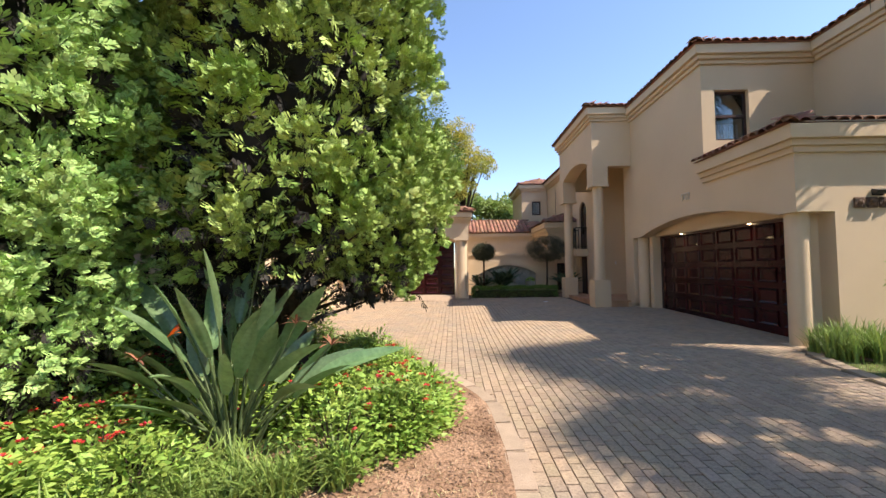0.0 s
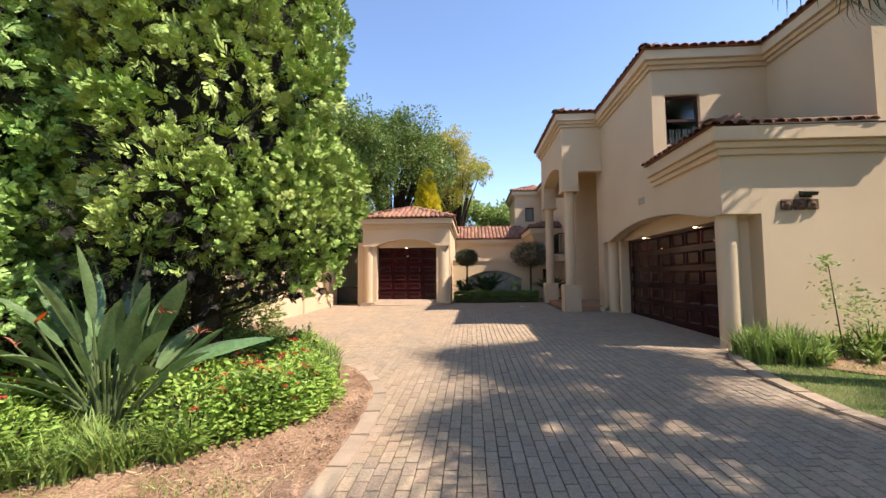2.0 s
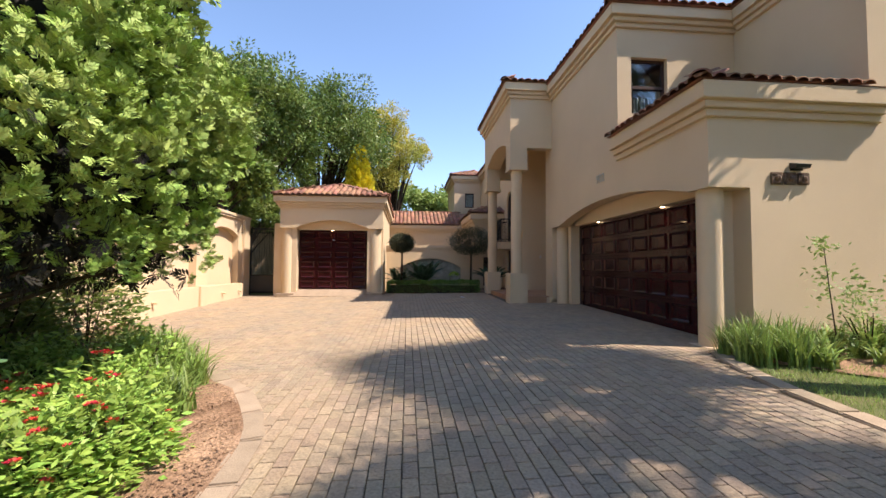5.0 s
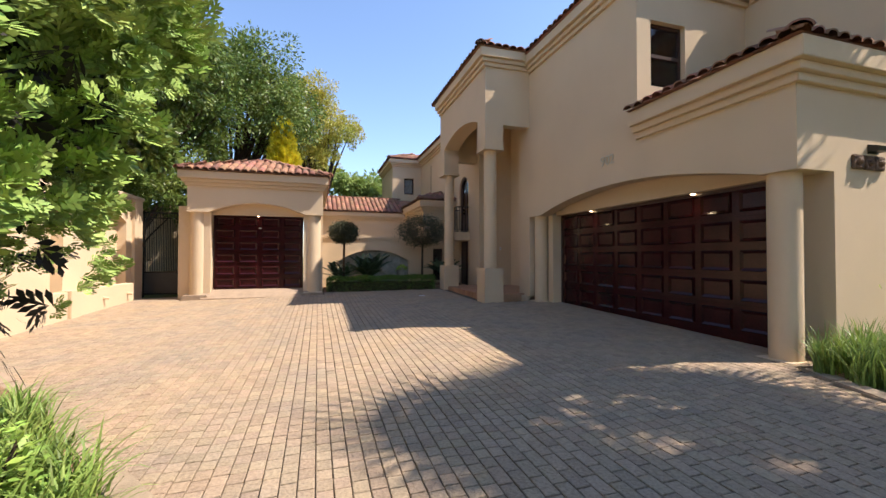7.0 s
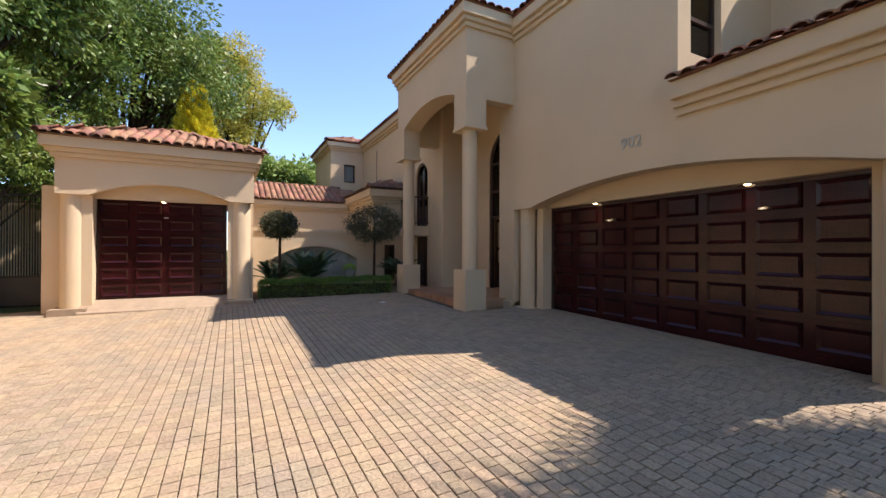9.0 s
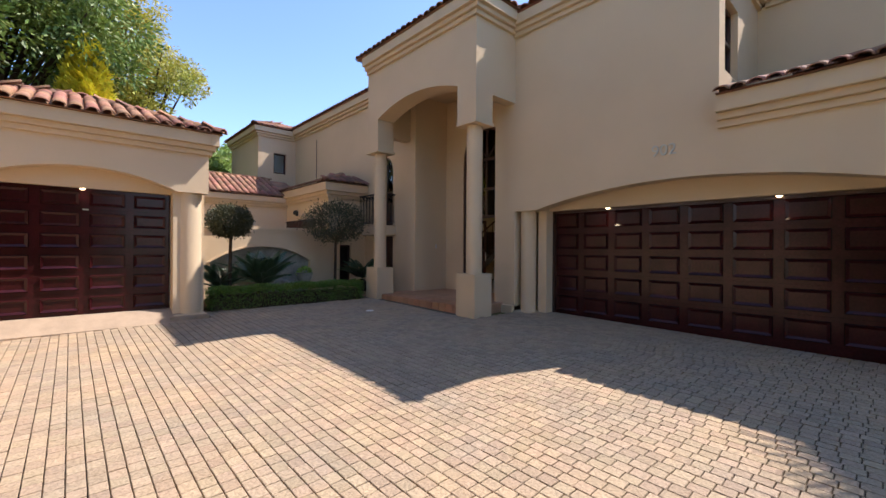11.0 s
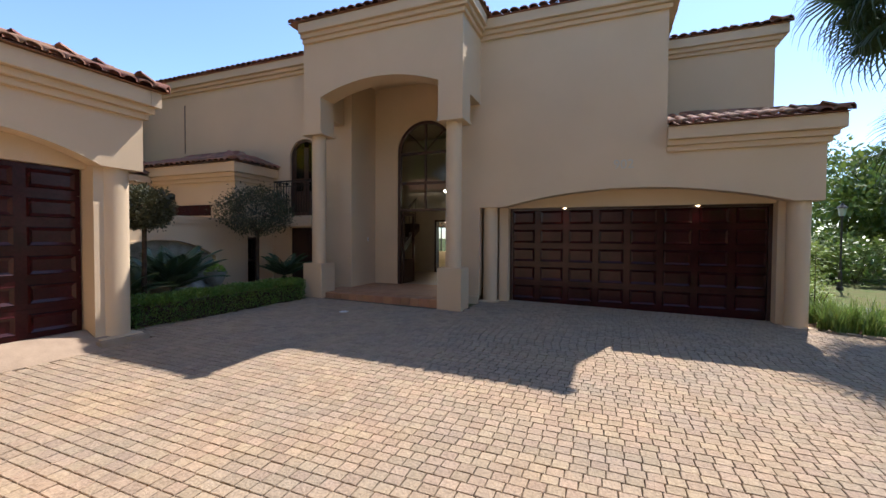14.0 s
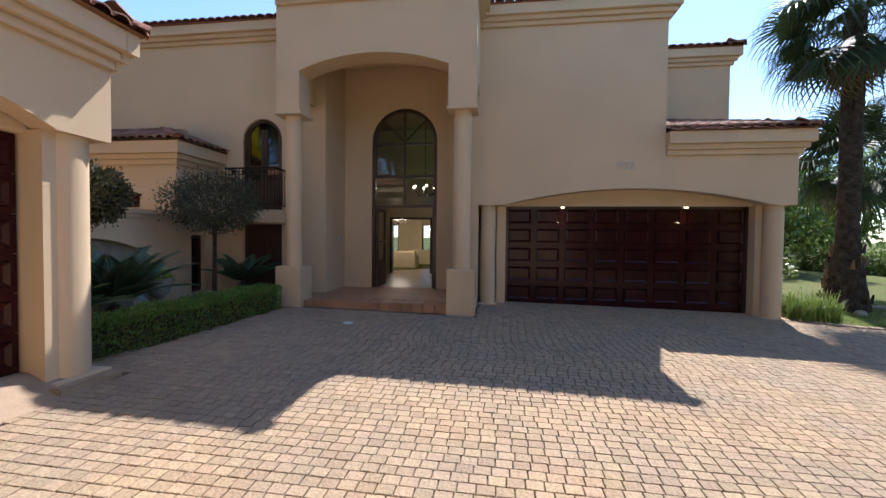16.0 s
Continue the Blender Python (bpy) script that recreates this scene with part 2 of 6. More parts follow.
def fan(name, tv, quads, rots, locs, mat_, parent=None, label="", kind=""):
    """Many copies of one small shape (verts tv, quads) joined into one mesh: rots N x 3 x 3, locs N x 3."""
    tv, quads = np.asarray(tv, float), np.asarray(quads, int)
    n, k = len(locs), len(tv)
    v = (np.einsum("nij,kj->nki", rots, tv) + locs[:, None, :]).reshape(-1, 3)
    f = (quads[None] + (np.arange(n) * k)[:, None, None]).reshape(-1, quads.shape[1])
    me = bpy.data.meshes.new(name)
    me.vertices.add(len(v))
    me.vertices.foreach_set("co", v.ravel())
    me.loops.add(f.size)
    me.loops.foreach_set("vertex_index", f.ravel().astype(np.int32))
    me.polygons.add(len(f))
    me.polygons.foreach_set("loop_start", np.arange(0, f.size, f.shape[1], dtype=np.int32))
    me.update(calc_edges=True)
    me.validate()
    me.materials.append(mat_)
    ob = new(name, me)
    if parent:
        ob.parent = parent
        ob.matrix_parent_inverse = parent.matrix_basis.inverted()
    if label:
        ob["label"] = label
    if kind:
        ob["kind"] = kind
    return ob


rng = np.random.default_rng(7)


def frames_along(d, spin=None, size=None):
    """Rotation matrices whose y runs along the directions d, spun about it, scaled."""
    d = d / np.linalg.norm(d, axis=1, keepdims=True)
    n = len(d)
    up = np.where(np.abs(d[:, 2:3]) > 0.95, np.array([[1.0, 0, 0]]), np.array([[0, 0, 1.0]]))
    x = np.cross(d, up)
    x /= np.linalg.norm(x, axis=1, keepdims=True)
    z = np.cross(x, d)
    if spin is None:
        spin = rng.uniform(-1.2, 1.2, n)
    c, s_ = np.cos(spin)[:, None], np.sin(spin)[:, None]
    x, z = x * c + z * s_, z * c - x * s_
    m = np.stack([x, d, z], axis=2)
    return m * (1.0 if size is None else np.asarray(size)[:, None, None])


def leaf_shape(length=1.0, width=0.45, fold=0.12):
    """A pointed leaf of four quads folded on its midrib, from the origin along y."""
    w, f = width / 2, fold
    v = [(0, 0, 0), (w, 0.45 * length, f * w), (0, length, 0), (-w, 0.45 * length, f * w)]
    return v, [(0, 1, 2, 3)]


def spray_shape(pairs=4):
    """A flat conifer spray: a stem with pairs of short blunt shoots, along y, 1 long."""
    v, q = [], []
    def blade(x, y, a, l, w):
        c, s_ = math.cos(a), math.sin(a)
        k = len(v)
        for u, t in ((0, 0), (w, 0.68 * l), (0, l), (-w, 0.68 * l)):
            v.append((x + u * c + t * s_, y - u * s_ + t * c, 0.06 * math.sin(9 * (x + y))))
        q.append((k, k + 1, k + 2, k + 3))
    blade(0, 0.1, 0, 0.9, 0.09)
    for k in range(pairs):
        y = 0.08 + 0.78 * k / pairs
        for s_ in (-1, 1):
            blade(0, y + 0.05 * s_, s_ * (0.9 - 0.4 * y), 0.5 * (1 - 0.5 * y) + 0.06, 0.088)
    return v, q


def tuft_shape(seed):
    """A tuft of upright flat sprays fanning out of one twig, along y, 1 long."""
    r_ = random.Random(seed)
    sv, sq = spray_shape()
    v, q = [], []
    for k in range(7):
        m = Euler((r_.uniform(-0.6, 0.6), r_.uniform(-1.3, 1.3), r_.uniform(-0.9, 0.9))).to_matrix() * r_.uniform(0.38, 0.62)
        o = Vector((r_.uniform(-0.25, 0.25), r_.uniform(-0.1, 0.5), r_.uniform(-0.2, 0.2)))
        n = len(v)
        v += [tuple(m @ Vector(p) + o) for p in sv]
        q += [tuple(i + n for i in f) for f in sq]
    return v, q


# ---- outlines of the drive ----
WEST_Y = [-9, 3.0, 3.8, 4.9, 5.3, 5.75, 6.3, 6.6, 7.2, 8.2, 9.2, 10.5, 11.5, 19]
WEST_X = [0.7, 0.9, 0.92, 0.86, 0.75, 0.54, 0.25, -0.08, -0.5, -1.2, -2.0, -3.2, -4.15, -4.15]
EAST_Y = [-9, 3.6, 4.4, 5.6, 6.6, 7.2, 7.3, 13.0, 13.1, 13.45, 13.5, 17.62, 17.66, 19]
EAST_X = [6.6, 5.75, 5.6, 5.72, 5.95, 6.25, 6.92, 6.92, 6.92, 6.4, 5.2, 5.2, 1.25, 1.25]


def west(y):
    return float(np.interp(y, WEST_Y, WEST_X))


def east(y):
    return float(np.interp(y, EAST_Y, EAST_X))


# ---- ground ----
def ground_sheet():
    bm = bmesh.new()
    xs = [-900, -300, -100, -40] + list(range(-25, 41, 5)) + [60, 120, 300, 900]
    ys = [-900, -300, -100, -45] + list(range(-25, 46, 5)) + [70, 120, 300, 900]
    g_ = [[bm.verts.new((x, y, gz(x, y) - 0.06)) for x in xs] for y in ys]
    for j in range(len(ys) - 1):
        for i in range(len(xs) - 1):
            bm.faces.new((g_[j][i], g_[j][i + 1], g_[j + 1][i + 1], g_[j + 1][i]))
    return tagged(part("ground", bm, GRASSGROUND), "patchy green lawn ground sloping down to the street", "ground", kind="structure")


def sheet(name, y0, y1, step, x_lo, x_hi, lift, mat_, rough=0.0, cols=10):
    """A strip of ground between two edge lines, lifted over the slope."""
    bm = bmesh.new()
    rows, y = [], y0
    while y <= y1 + 1e-6:
        a, b = x_lo(y), x_hi(y)
        rows.append([bm.verts.new((a + (b - a) * k / cols, y, gz(a + (b - a) * k / cols, y) + lift + (rough * noise.noise((3.0 * (a + (b - a) * k / cols), 3.0 * y, 0)) if 0 < k < cols else 0))) for k in range(cols + 1)])
        y += step
    for r, q in zip(rows, rows[1:]):
        for k in range(cols):
            bm.faces.new((r[k], r[k + 1], q[k + 1], q[k]))
    return part(name, bm, mat_)


ground_sheet()
drive = tagged(sheet("pavement", -8.8, 18.2, 0.2, west, east, -0.022, SAND), "driveway of brown clay pavers laid in running rows", "driveway", kind="structure")
tagged(sheet("mulch_bed", -6, 11.4, 0.15, lambda y: west(y) - 7 - 0.4 * y if y < 8 else west(y) - 10, lambda y: west(y) + 0.03, 0.015, MULCH, 0.05, 60), "bare brown mulched soil of the planting bed", "soil", kind="structure")
tagged(sheet("lawn", -6, 7.2, 0.3, lambda y: east(y) + 0.24, lambda y: 22, -0.02, GRASSGROUND, 0.02, 20), "short green lawn beside the driveway", "lawn", kind="structure")
tagged(sheet("planting_bed", 5.7, 7.3, 0.1, lambda y: max(east(y) + 0.05, 5.9 + 0.9 * (7.2 - y)), lambda y: 9.6, 0.0, MULCH, 0.04, 30), "dark soil bed along the garage wall", "soil", kind="structure")

# ---- kerb of concrete blocks along both edges ----
def kerb(name, line, y0, y1, out, label):
    top = empty(name, (line(y0), y0, gz(line(y0), y0)))
    y = y0
    while y < y1:
        pts = []
        e = y
        while True:
            e += 0.05
            if math.hypot(line(e) - line(y), e - y) > 0.58 or e > y1:
                break
        a, b = Vector((line(y + 0.008), y + 0.008)), Vector((line(e - 0.008), e - 0.008))
        nrm = Vector(((b - a).y, -(b - a).x)).normalized() * out
        bm = bmesh.new()
        vs = []
        for p in (a, b, b + nrm * 0.2, a + nrm * 0.2):
            vs.append((p.x, p.y))
        lo = [bm.verts.new((u, v, gz(u, v) - 0.1)) for u, v in vs]
        hi = [bm.verts.new((u, v, gz(u, v) + 0.014)) for u, v in vs]
        bm.faces.new(hi)
        for k in range(4):
            bm.faces.new((lo[k], hi[k], hi[(k + 1) % 4], lo[(k + 1) % 4]))
        bmesh.ops.recalc_face_normals(bm, faces=bm.faces)
        bmesh.ops.bevel(bm, geom=[e_ for e_ in bm.edges if all(v in hi for v in e_.verts)], offset=0.012, segments=2, affect="EDGES")
        part("kerb_block", bm, KERBSTONE, top)
        y = e
    return tagged(top, label, "kerb", kind="structure")


kerb("kerb", west, -1.0, 11.3, 1, "flush concrete edging blocks round the flower bed")
kerb("kerb", east, -1.0, 7.15, 1, "flush concrete edging blocks beside the lawn")

# ---- the house: walls ----
def wall(name, bm, label):
    return tagged(part(name, bm, STUCCO), label, "wall", kind="structure")


ARCHG = arc(7.65, 12.94, 2.17, 0.34)
bm = slab(bmesh.new(), [(7.56, 2.17)] + ARCHG + [(13.5, 2.17), (13.5, -0.6), (14.06, -0.6), (14.06, 5.75), (14.06, 5.99), (9.7, 5.99), (9.7, 3.45), (7.56, 3.45)], "x", 6.3, 6.6)
wall("wall_front", bm, "beige stucco front wall with a flat arch over the garage")
bm = slab(bmesh.new(), [(14.06, 5.75), (17.0, 5.75), (17.0, -0.6), (18.06, -0.6), (18.06, 5.99), (14.06, 5.99)], "x", 6.3, 6.6)
wall("wall_entrance", bm, "beige stucco wall round the tall entrance recess")
JUL = arc(19.04, 18.06, 3.68, 0.489, 14)
bm = slab(bmesh.new(), [(18.06, 5.99)] + JUL[::-1] + [(19.04, 5.99)], "x", 6.3, 6.6)
box(bm, 6.3, 6.6, 18.06, 19.04, 1.72, 2.05)
box(bm, 6.3, 6.6, 19.04, 25.3, -0.6, 5.99)
wall("wall_north", bm, "beige stucco wall with an arched balcony opening")
bm = slab(bmesh.new(), [(6.3, 2.17), (6.93, 2.17), (6.93, -0.6), (18, -0.6), (18, 5.99), (8.87, 5.99), (8.87, 3.45), (6.3, 3.45)], "y", 7.23, 7.56)
wall("wall_south", bm, "plain beige stucco side wall of the garage")
bm = boxes((6.6, 8.87, 9.7, 9.98, 5.34, 5.99), (6.6, 8.87, 9.7, 9.98, 3.2, 4.16), (7.38, 8.87, 9.7, 9.98, 4.16, 5.34))
wall("wall_bay", bm, "beige stucco upper wall with a sash window")
wall("wall_upper", boxes((8.87, 9.12, 7.56, 9.7, 3.2, 5.99)), "shaded beige stucco upper wall behind the garage roof")
bm = boxes((6.72, 6.9, 7.8, 12.9, 2.17, 3.2), (6.62, 6.95, 12.9, 13.1, -0.6, 2.17), (6.62, 6.95, 7.56, 7.8, -0.6, 2.17), (6.95, 7.2, 13.1, 13.5, -0.6, 2.17), (6.6, 6.95, 13.1, 13.5, 2.17, 2.3), (6.6, 6.72, 7.56, 13.1, 2.56, 2.7), (6.6, 6.93, 7.56, 7.8, 2.17, 2.3))
wall("wall_garage", bm, "beige stucco lintel and jambs of the double garage")
# entrance recess
FD = arc(14.6, 16.28, 3.85, 0.839, 18)
bm = slab(bmesh.new(), [(13.9, -0.6), (14.6, -0.6)] + FD + [(16.28, -0.6), (17.0, -0.6), (17.0, 5.75), (13.9, 5.75)], "x", 7.5, 7.68)
box(bm, 6.6, 7.5, 17.0, 17.2, -0.6, 5.75)
box(bm, 6.6, 7.5, 13.8, 14.06, -0.6, 5.75)
box(bm, 6.6, 7.5, 14.06, 17.0, 5.7, 5.85)
wall("wall_recess", bm, "beige stucco entrance recess with an arched doorway")
# The opening from y 12.6 to 15 is unseen, added to brighten the lounge.
wall("wall_back", boxes((17.5, 17.7, 7.56, 12.6, -0.6, 5.99), (17.5, 17.7, 15.0, 15.5, -0.6, 5.99), (17.5, 17.7, 16.85, 18.05, -0.6, 5.99), (17.5, 17.7, 19.5, 25.1, -0.6, 5.99), (17.5, 17.7, 12.6, 15.0, 2.1, 5.99), (17.5, 17.7, 15.5, 16.85, 2.1, 5.99), (17.5, 17.7, 18.05, 19.5, 2.1, 5.99), (17.5, 17.7, 12.6, 15.0, -0.6, 0.5), (17.5, 17.7, 15.5, 16.85, -0.6, 0.5), (17.5, 17.7, 18.05, 19.5, -0.6, 0.5), (6.6, 17.7, 25.1, 25.3, -0.6, 5.99)), "plain beige stucco back walls with garden windows, the widest added for light")
wall("wall_far", boxes((4.75, 6.3, 25.3, 29, -0.6, 4.45), (4.75, 5.37, 25.3, 29, 4.45, 5.3), (5.9, 6.3, 25.3, 29, 4.45, 5.3), (5.37, 5.9, 25.6, 29, 4.45, 5.3), (4.75, 6.3, 25.3, 29, 5.3, 5.95)), "beige stucco upper storey at the far end of the house")
wall("wall_pantry", boxes((5.0, 6.3, 19.65, 23.6, 1.45, 2.9), (5.0, 5.4, 19.65, 23.6, -0.6, 1.45), (5.8, 6.3, 19.65, 23.6, -0.6, 1.45), (5.4, 5.8, 19.85, 23.6, 0.2, 1.45), (5.4, 5.8, 19.65, 23.6, -0.6, 0.2)), "low beige stucco wing beside the balcony")
wall("wall_link", boxes((1.15, 5.0, 22.9, 23.2, -0.6, 2.8)), "low beige stucco wall linking garage and house")
NICHE = arc(1.75, 4.4, 0.97, 0.42)
bm = slab(bmesh.new(), [(1.15, -0.6), (1.75, -0.6)] + NICHE + [(4.4, -0.6), (4.55, -0.6), (4.55, 0.62), (4.8, 0.62), (4.8, 0.98), (4.55, 0.98), (4.55, 1.75), (1.15, 1.75)], "y", 19.6, 19.72)
box(bm, 1.15, 5.0, 19.72, 19.9, -0.6, 1.75)
box(bm, 4.8, 5.0, 19.6, 19.72, -0.6, 1.75)
box(bm, 4.55, 4.8, 19.6, 19.72, 0.98, 1.75)
box(bm, 4.55, 4.8, 19.6, 19.72, -0.6, 0.62)
wall("wall_garden", bm, "beige garden wall with a shallow arched niche")
tagged(part("trim", boxes((1.1, 5.0, 19.55, 19.95, 1.83, 1.92), (1.12, 5.0, 19.57, 19.93, 1.75, 1.83), bev=0.008), STUCCO), "stepped stucco coping of the garden wall", "coping", kind="structure")
tagged(part("trim", slab(bmesh.new(), arc(1.69, 4.46, 0.97, 0.45) + arc(4.4, 1.75, 0.97, 0.41), "y", 19.565, 19.6), STUCCO), "raised stucco band round the garden niche", "moulding", kind="structure")

# single garage
SGARCH = arc(-2.0, 0.62, 2.4, 0.3)
bm = slab(bmesh.new(), [(-2.54, 2.4)] + SGARCH + [(1.15, 2.4), (1.15, 3.2), (-2.54, 3.2)], "y", 17.08, 17.33)
box(bm, 0.58, 0.78, 17.2, 17.53, -0.6, 2.4)
box(bm, -2.16, -1.96, 17.2, 17.53, -0.6, 2.4)
box(bm, -2.0, 0.62, 17.36, 17.53, 2.36, 3.2)
box(bm, 0.9, 1.15, 17.53, 23.5, -0.6, 3.2)
box(bm, 0.78, 1.15, 17.43, 17.53, -0.6, 2.4)
box(bm, -2.54, -2.16, 17.43, 17.53, -0.6, 2.4)
box(bm, -2.54, -2.45, 17.53, 23.5, -0.6, 3.2)
box(bm, -2.54, 1.15, 17.33, 23.5, 2.7, 3.2)
wall("wall_single_garage", bm, "beige stucco single garage with a flat arch")
tagged(part("garage_apron", slab(bmesh.new(), [(16.93, -0.2), (16.93, -0.06), (17.38, 0.15), (17.6, 0.16), (17.6, -0.2)], "x", -2.16, 0.78), KERBSTONE), "worn concrete ramp at the single garage door", "ramp", kind="structure")

# boundary wall beside the drive
def boundary_wall():
    y0, y1 = 8.2, 18.55
    bm = boxes((-4.75, -4.42, y0 - 14, y1, -0.7, 2.72), (-4.42, -4.2, y0 - 14, y0, -0.7, 2.72))
    edges = [8.2, 11.6, 15.0, 18.0]
    for a, b in zip(edges, edges[1:]):
        slab(bm, [(a, 2.72)] + [(a, 2.1)] + arc(a + 0.35, b - 0.35, 2.1, 0.25) + [(b, 2.1), (b, 2.72)], "x", -4.42, -4.2)
        box(bm, -4.42, -4.2, a, a + 0.35, -0.7, 2.1)
        box(bm, -4.42, -4.2, b - 0.35, b, -0.7, 2.1)
    box(bm, -4.5, -4.12, 18.0, 18.55, -0.7, 2.8)
    w = wall("wall_boundary", bm, "sunlit beige boundary wall with arched panels")
    tagged(part("trim", boxes((-4.82, -4.1, y0 - 14, 18.62, 2.8, 2.9), (-4.8, -4.14, y0 - 14, 18.6, 2.72, 2.8), bev=0.01), STUCCO), "stepped stucco coping of the boundary wall", "coping", kind="structure")
    tagged(part("trim", boxes((-4.2, -3.98, 8.2, 14.4, -0.7, 0.38), (-4.2, -3.92, 14.4, 14.8, -0.7, 0.4), (-4.2, -3.98, 14.8, 17.6, -0.7, 0.38), bev=0.01), STUCCO), "low stucco planter ledge along the wall", "ledge", kind="structure")
    for y in (12.2, 15.9, 17.2):
        s_ = empty("drain_spout", (-3.98, y, 0.1))
        part("pipe", tube(bmesh.new(), (-4.02, y, 0.12), (-3.86, y, 0.1), 0.03, 0.03), STUCCO, s_)
        part("collar", tube(bmesh.new(), (-3.99, y, 0.12), (-3.96, y, 0.12), 0.05, 0.05), STUCCO, s_)
        tagged(s_, "small stucco drain spout on the boundary ledge", "spout", "drain spouts")


boundary_wall()
wall("wall_yard", boxes((-9, -2.66, 21.2, 21.4, -0.6, 3.0)), "shaded stucco wall behind the side gate")

# ---- cornices, soffits and roof bodies ----
def cornice(x0, x1, y0, y1, z0, z1, label):
    """Stepped mouldings round a block, from z0 to z1, with the roof's boxed eave on top."""
    h = z1 - z0
    c = empty("cornice", (x0, y0, z0))
    part("moulding", boxes((x0 - 0.06, x1, y0 - 0.06, y1, z0, z0 + 0.23 * h), bev=0.008), STUCCO, c)
    part("moulding", boxes((x0 - 0.125, x1, y0 - 0.125, y1, z0 + 0.23 * h, z0 + 0.46 * h), bev=0.008), STUCCO, c)
    part("fascia", boxes((x0 - 0.2, x1, y0 - 0.2, y1, z0 + 0.46 * h, z1), bev=0.008), STUCCO, c)
    return tagged(c, label, "cornice", kind="structure")


cornice(6.3, 9.0, 7.23, 9.7, 3.17, 3.62, "stepped stucco cornice of the garage")
cornice(6.3, 17.9, 9.7, 25.3, 5.94, 6.34, "stepped stucco cornice of the house")
cornice(8.87, 17.9, 7.23, 9.58, 5.945, 6.345, "stepped stucco cornice of the upper wing")
cornice(5.05, 6.3, 13.5, 17.48, 5.99, 6.4, "stepped stucco cornice of the entrance porch")
cornice(5.0, 6.3, 19.65, 23.6, 2.9, 3.36, "stepped stucco cornice of the low wing")
cornice(1.16, 5.0, 22.9, 24.2, 2.79, 3.14, "stepped stucco cornice of the link wall")
cornice(4.75, 6.3, 25.3, 29, 5.9, 6.28, "stepped stucco cornice of the far storey")
sgc = cornice(-2.54, 1.15, 17.08, 23.5, 3.15, 3.55, "stepped stucco cornice of the single garage")
part("moulding", boxes((1.15, 1.2, 17.02, 23.5, 3.15, 3.242)), STUCCO, sgc)
part("moulding", boxes((1.15, 1.25, 16.955, 23.5, 3.242, 3.334)), STUCCO, sgc)
part("fascia", boxes((1.15, 1.3, 16.88, 23.5, 3.334, 3.55)), STUCCO, sgc)

TILE_V, TILE_Q = [], []
for k in range(7):
    a = math.pi * k / 6
    for y, r in ((0.0, 0.1), (0.4, 0.082)):
        TILE_V.append((-r * math.cos(a), y, r * 0.62 * math.sin(a)))
for k in range(6):
    TILE_Q.append((2 * k, 2 * k + 1, 2 * k + 3, 2 * k + 2))
n0 = len(TILE_V)
for k in range(7):
    a = math.pi * k / 6
    TILE_V.append((-0.082 * math.cos(a), 0.0, 0.082 * 0.62 * math.sin(a) - 0.004))
for k in range(6):
    TILE_Q.append((2 * k, 2 * k + 2, n0 + k + 1, n0 + k))
TILE_MESH = bpy.data.meshes.new("roof_tile")
TILE_MESH.from_pydata(TILE_V, [], TILE_Q)
TILE_MESH.materials.append(TERRACOTTA)
for p_ in TILE_MESH.polygons:
    p_.use_smooth = True
SINGLE = []


def tiled(parent, eave0, eave1, rise_dir, length, single=0, trim0=0.0, trim1=0.0):
    """Rows of barrel tiles on the slope over the eave from eave0 to eave1, up along rise_dir. trim: how fast the ends draw in, for hips."""
    e0, e1, up = Vector(eave0), Vector(eave1), Vector(rise_dir).normalized()
    u = (e1 - e0).normalized()
    w = (e1 - e0).length
    nrm = u.cross(up)
    if nrm.z < 0:
        nrm = -nrm
        flip = True
    rows = int(length / 0.33)
    locs, rots, n = [], [], 0
    for r in range(rows):
        d = 0.33 * r
        k = 0
        x = 0.1
        while x < w - 0.06:
            if d * trim0 <= x <= w - d * trim1:
                p = e0 + u * x + up * (d + random.uniform(-0.012, 0.012)) + nrm * (0.022 + 0.01 * random.random())
                uu = up.cross(nrm)
                m = Matrix((uu, up, nrm)).transposed() @ Euler((0.05, random.uniform(-0.03, 0.03), random.uniform(-0.02, 0.02))).to_matrix()
                if n < single:
                    SINGLE.append((parent, m, p))
                else:
                    locs.append(p[:])
                    rots.append([list(q) for q in m])
                n += 1
            x += 0.205
    if locs:
        ob = fan("roof_tiles", TILE_V, TILE_Q, np.array(rots), np.array(locs), TERRACOTTA, parent, kind="stuff")
        for p in ob.data.polygons:
            p.use_smooth = True


def ridge_caps(parent, a, b):
    a, b = Vector(a), Vector(b)
    d = (b - a).normalized()
    side = d.cross(Vector((0, 0, 1))).normalized()
    n = max(1, int((b - a).length / 0.34))
    m = Matrix((side, d, side.cross(d))).transposed() @ Matrix.Diagonal((1.35, 1.05, 1.5))
    for k in range(n):
        SINGLE.append((parent, m, a + d * (0.34 * k) + Vector((0, 0, 0.03))))


def roof(name, polys, label):
    """The closed body under the tiles."""
    bm = bmesh.new()
    for poly in polys:
        bm.faces.new([bm.verts.new(p) for p in poly])
    bmesh.ops.remove_doubles(bm, verts=bm.verts, dist=0.001)
    ob = tagged(part(name, bm, TERRACOTTA), label, "roof", kind="structure")
    return ob


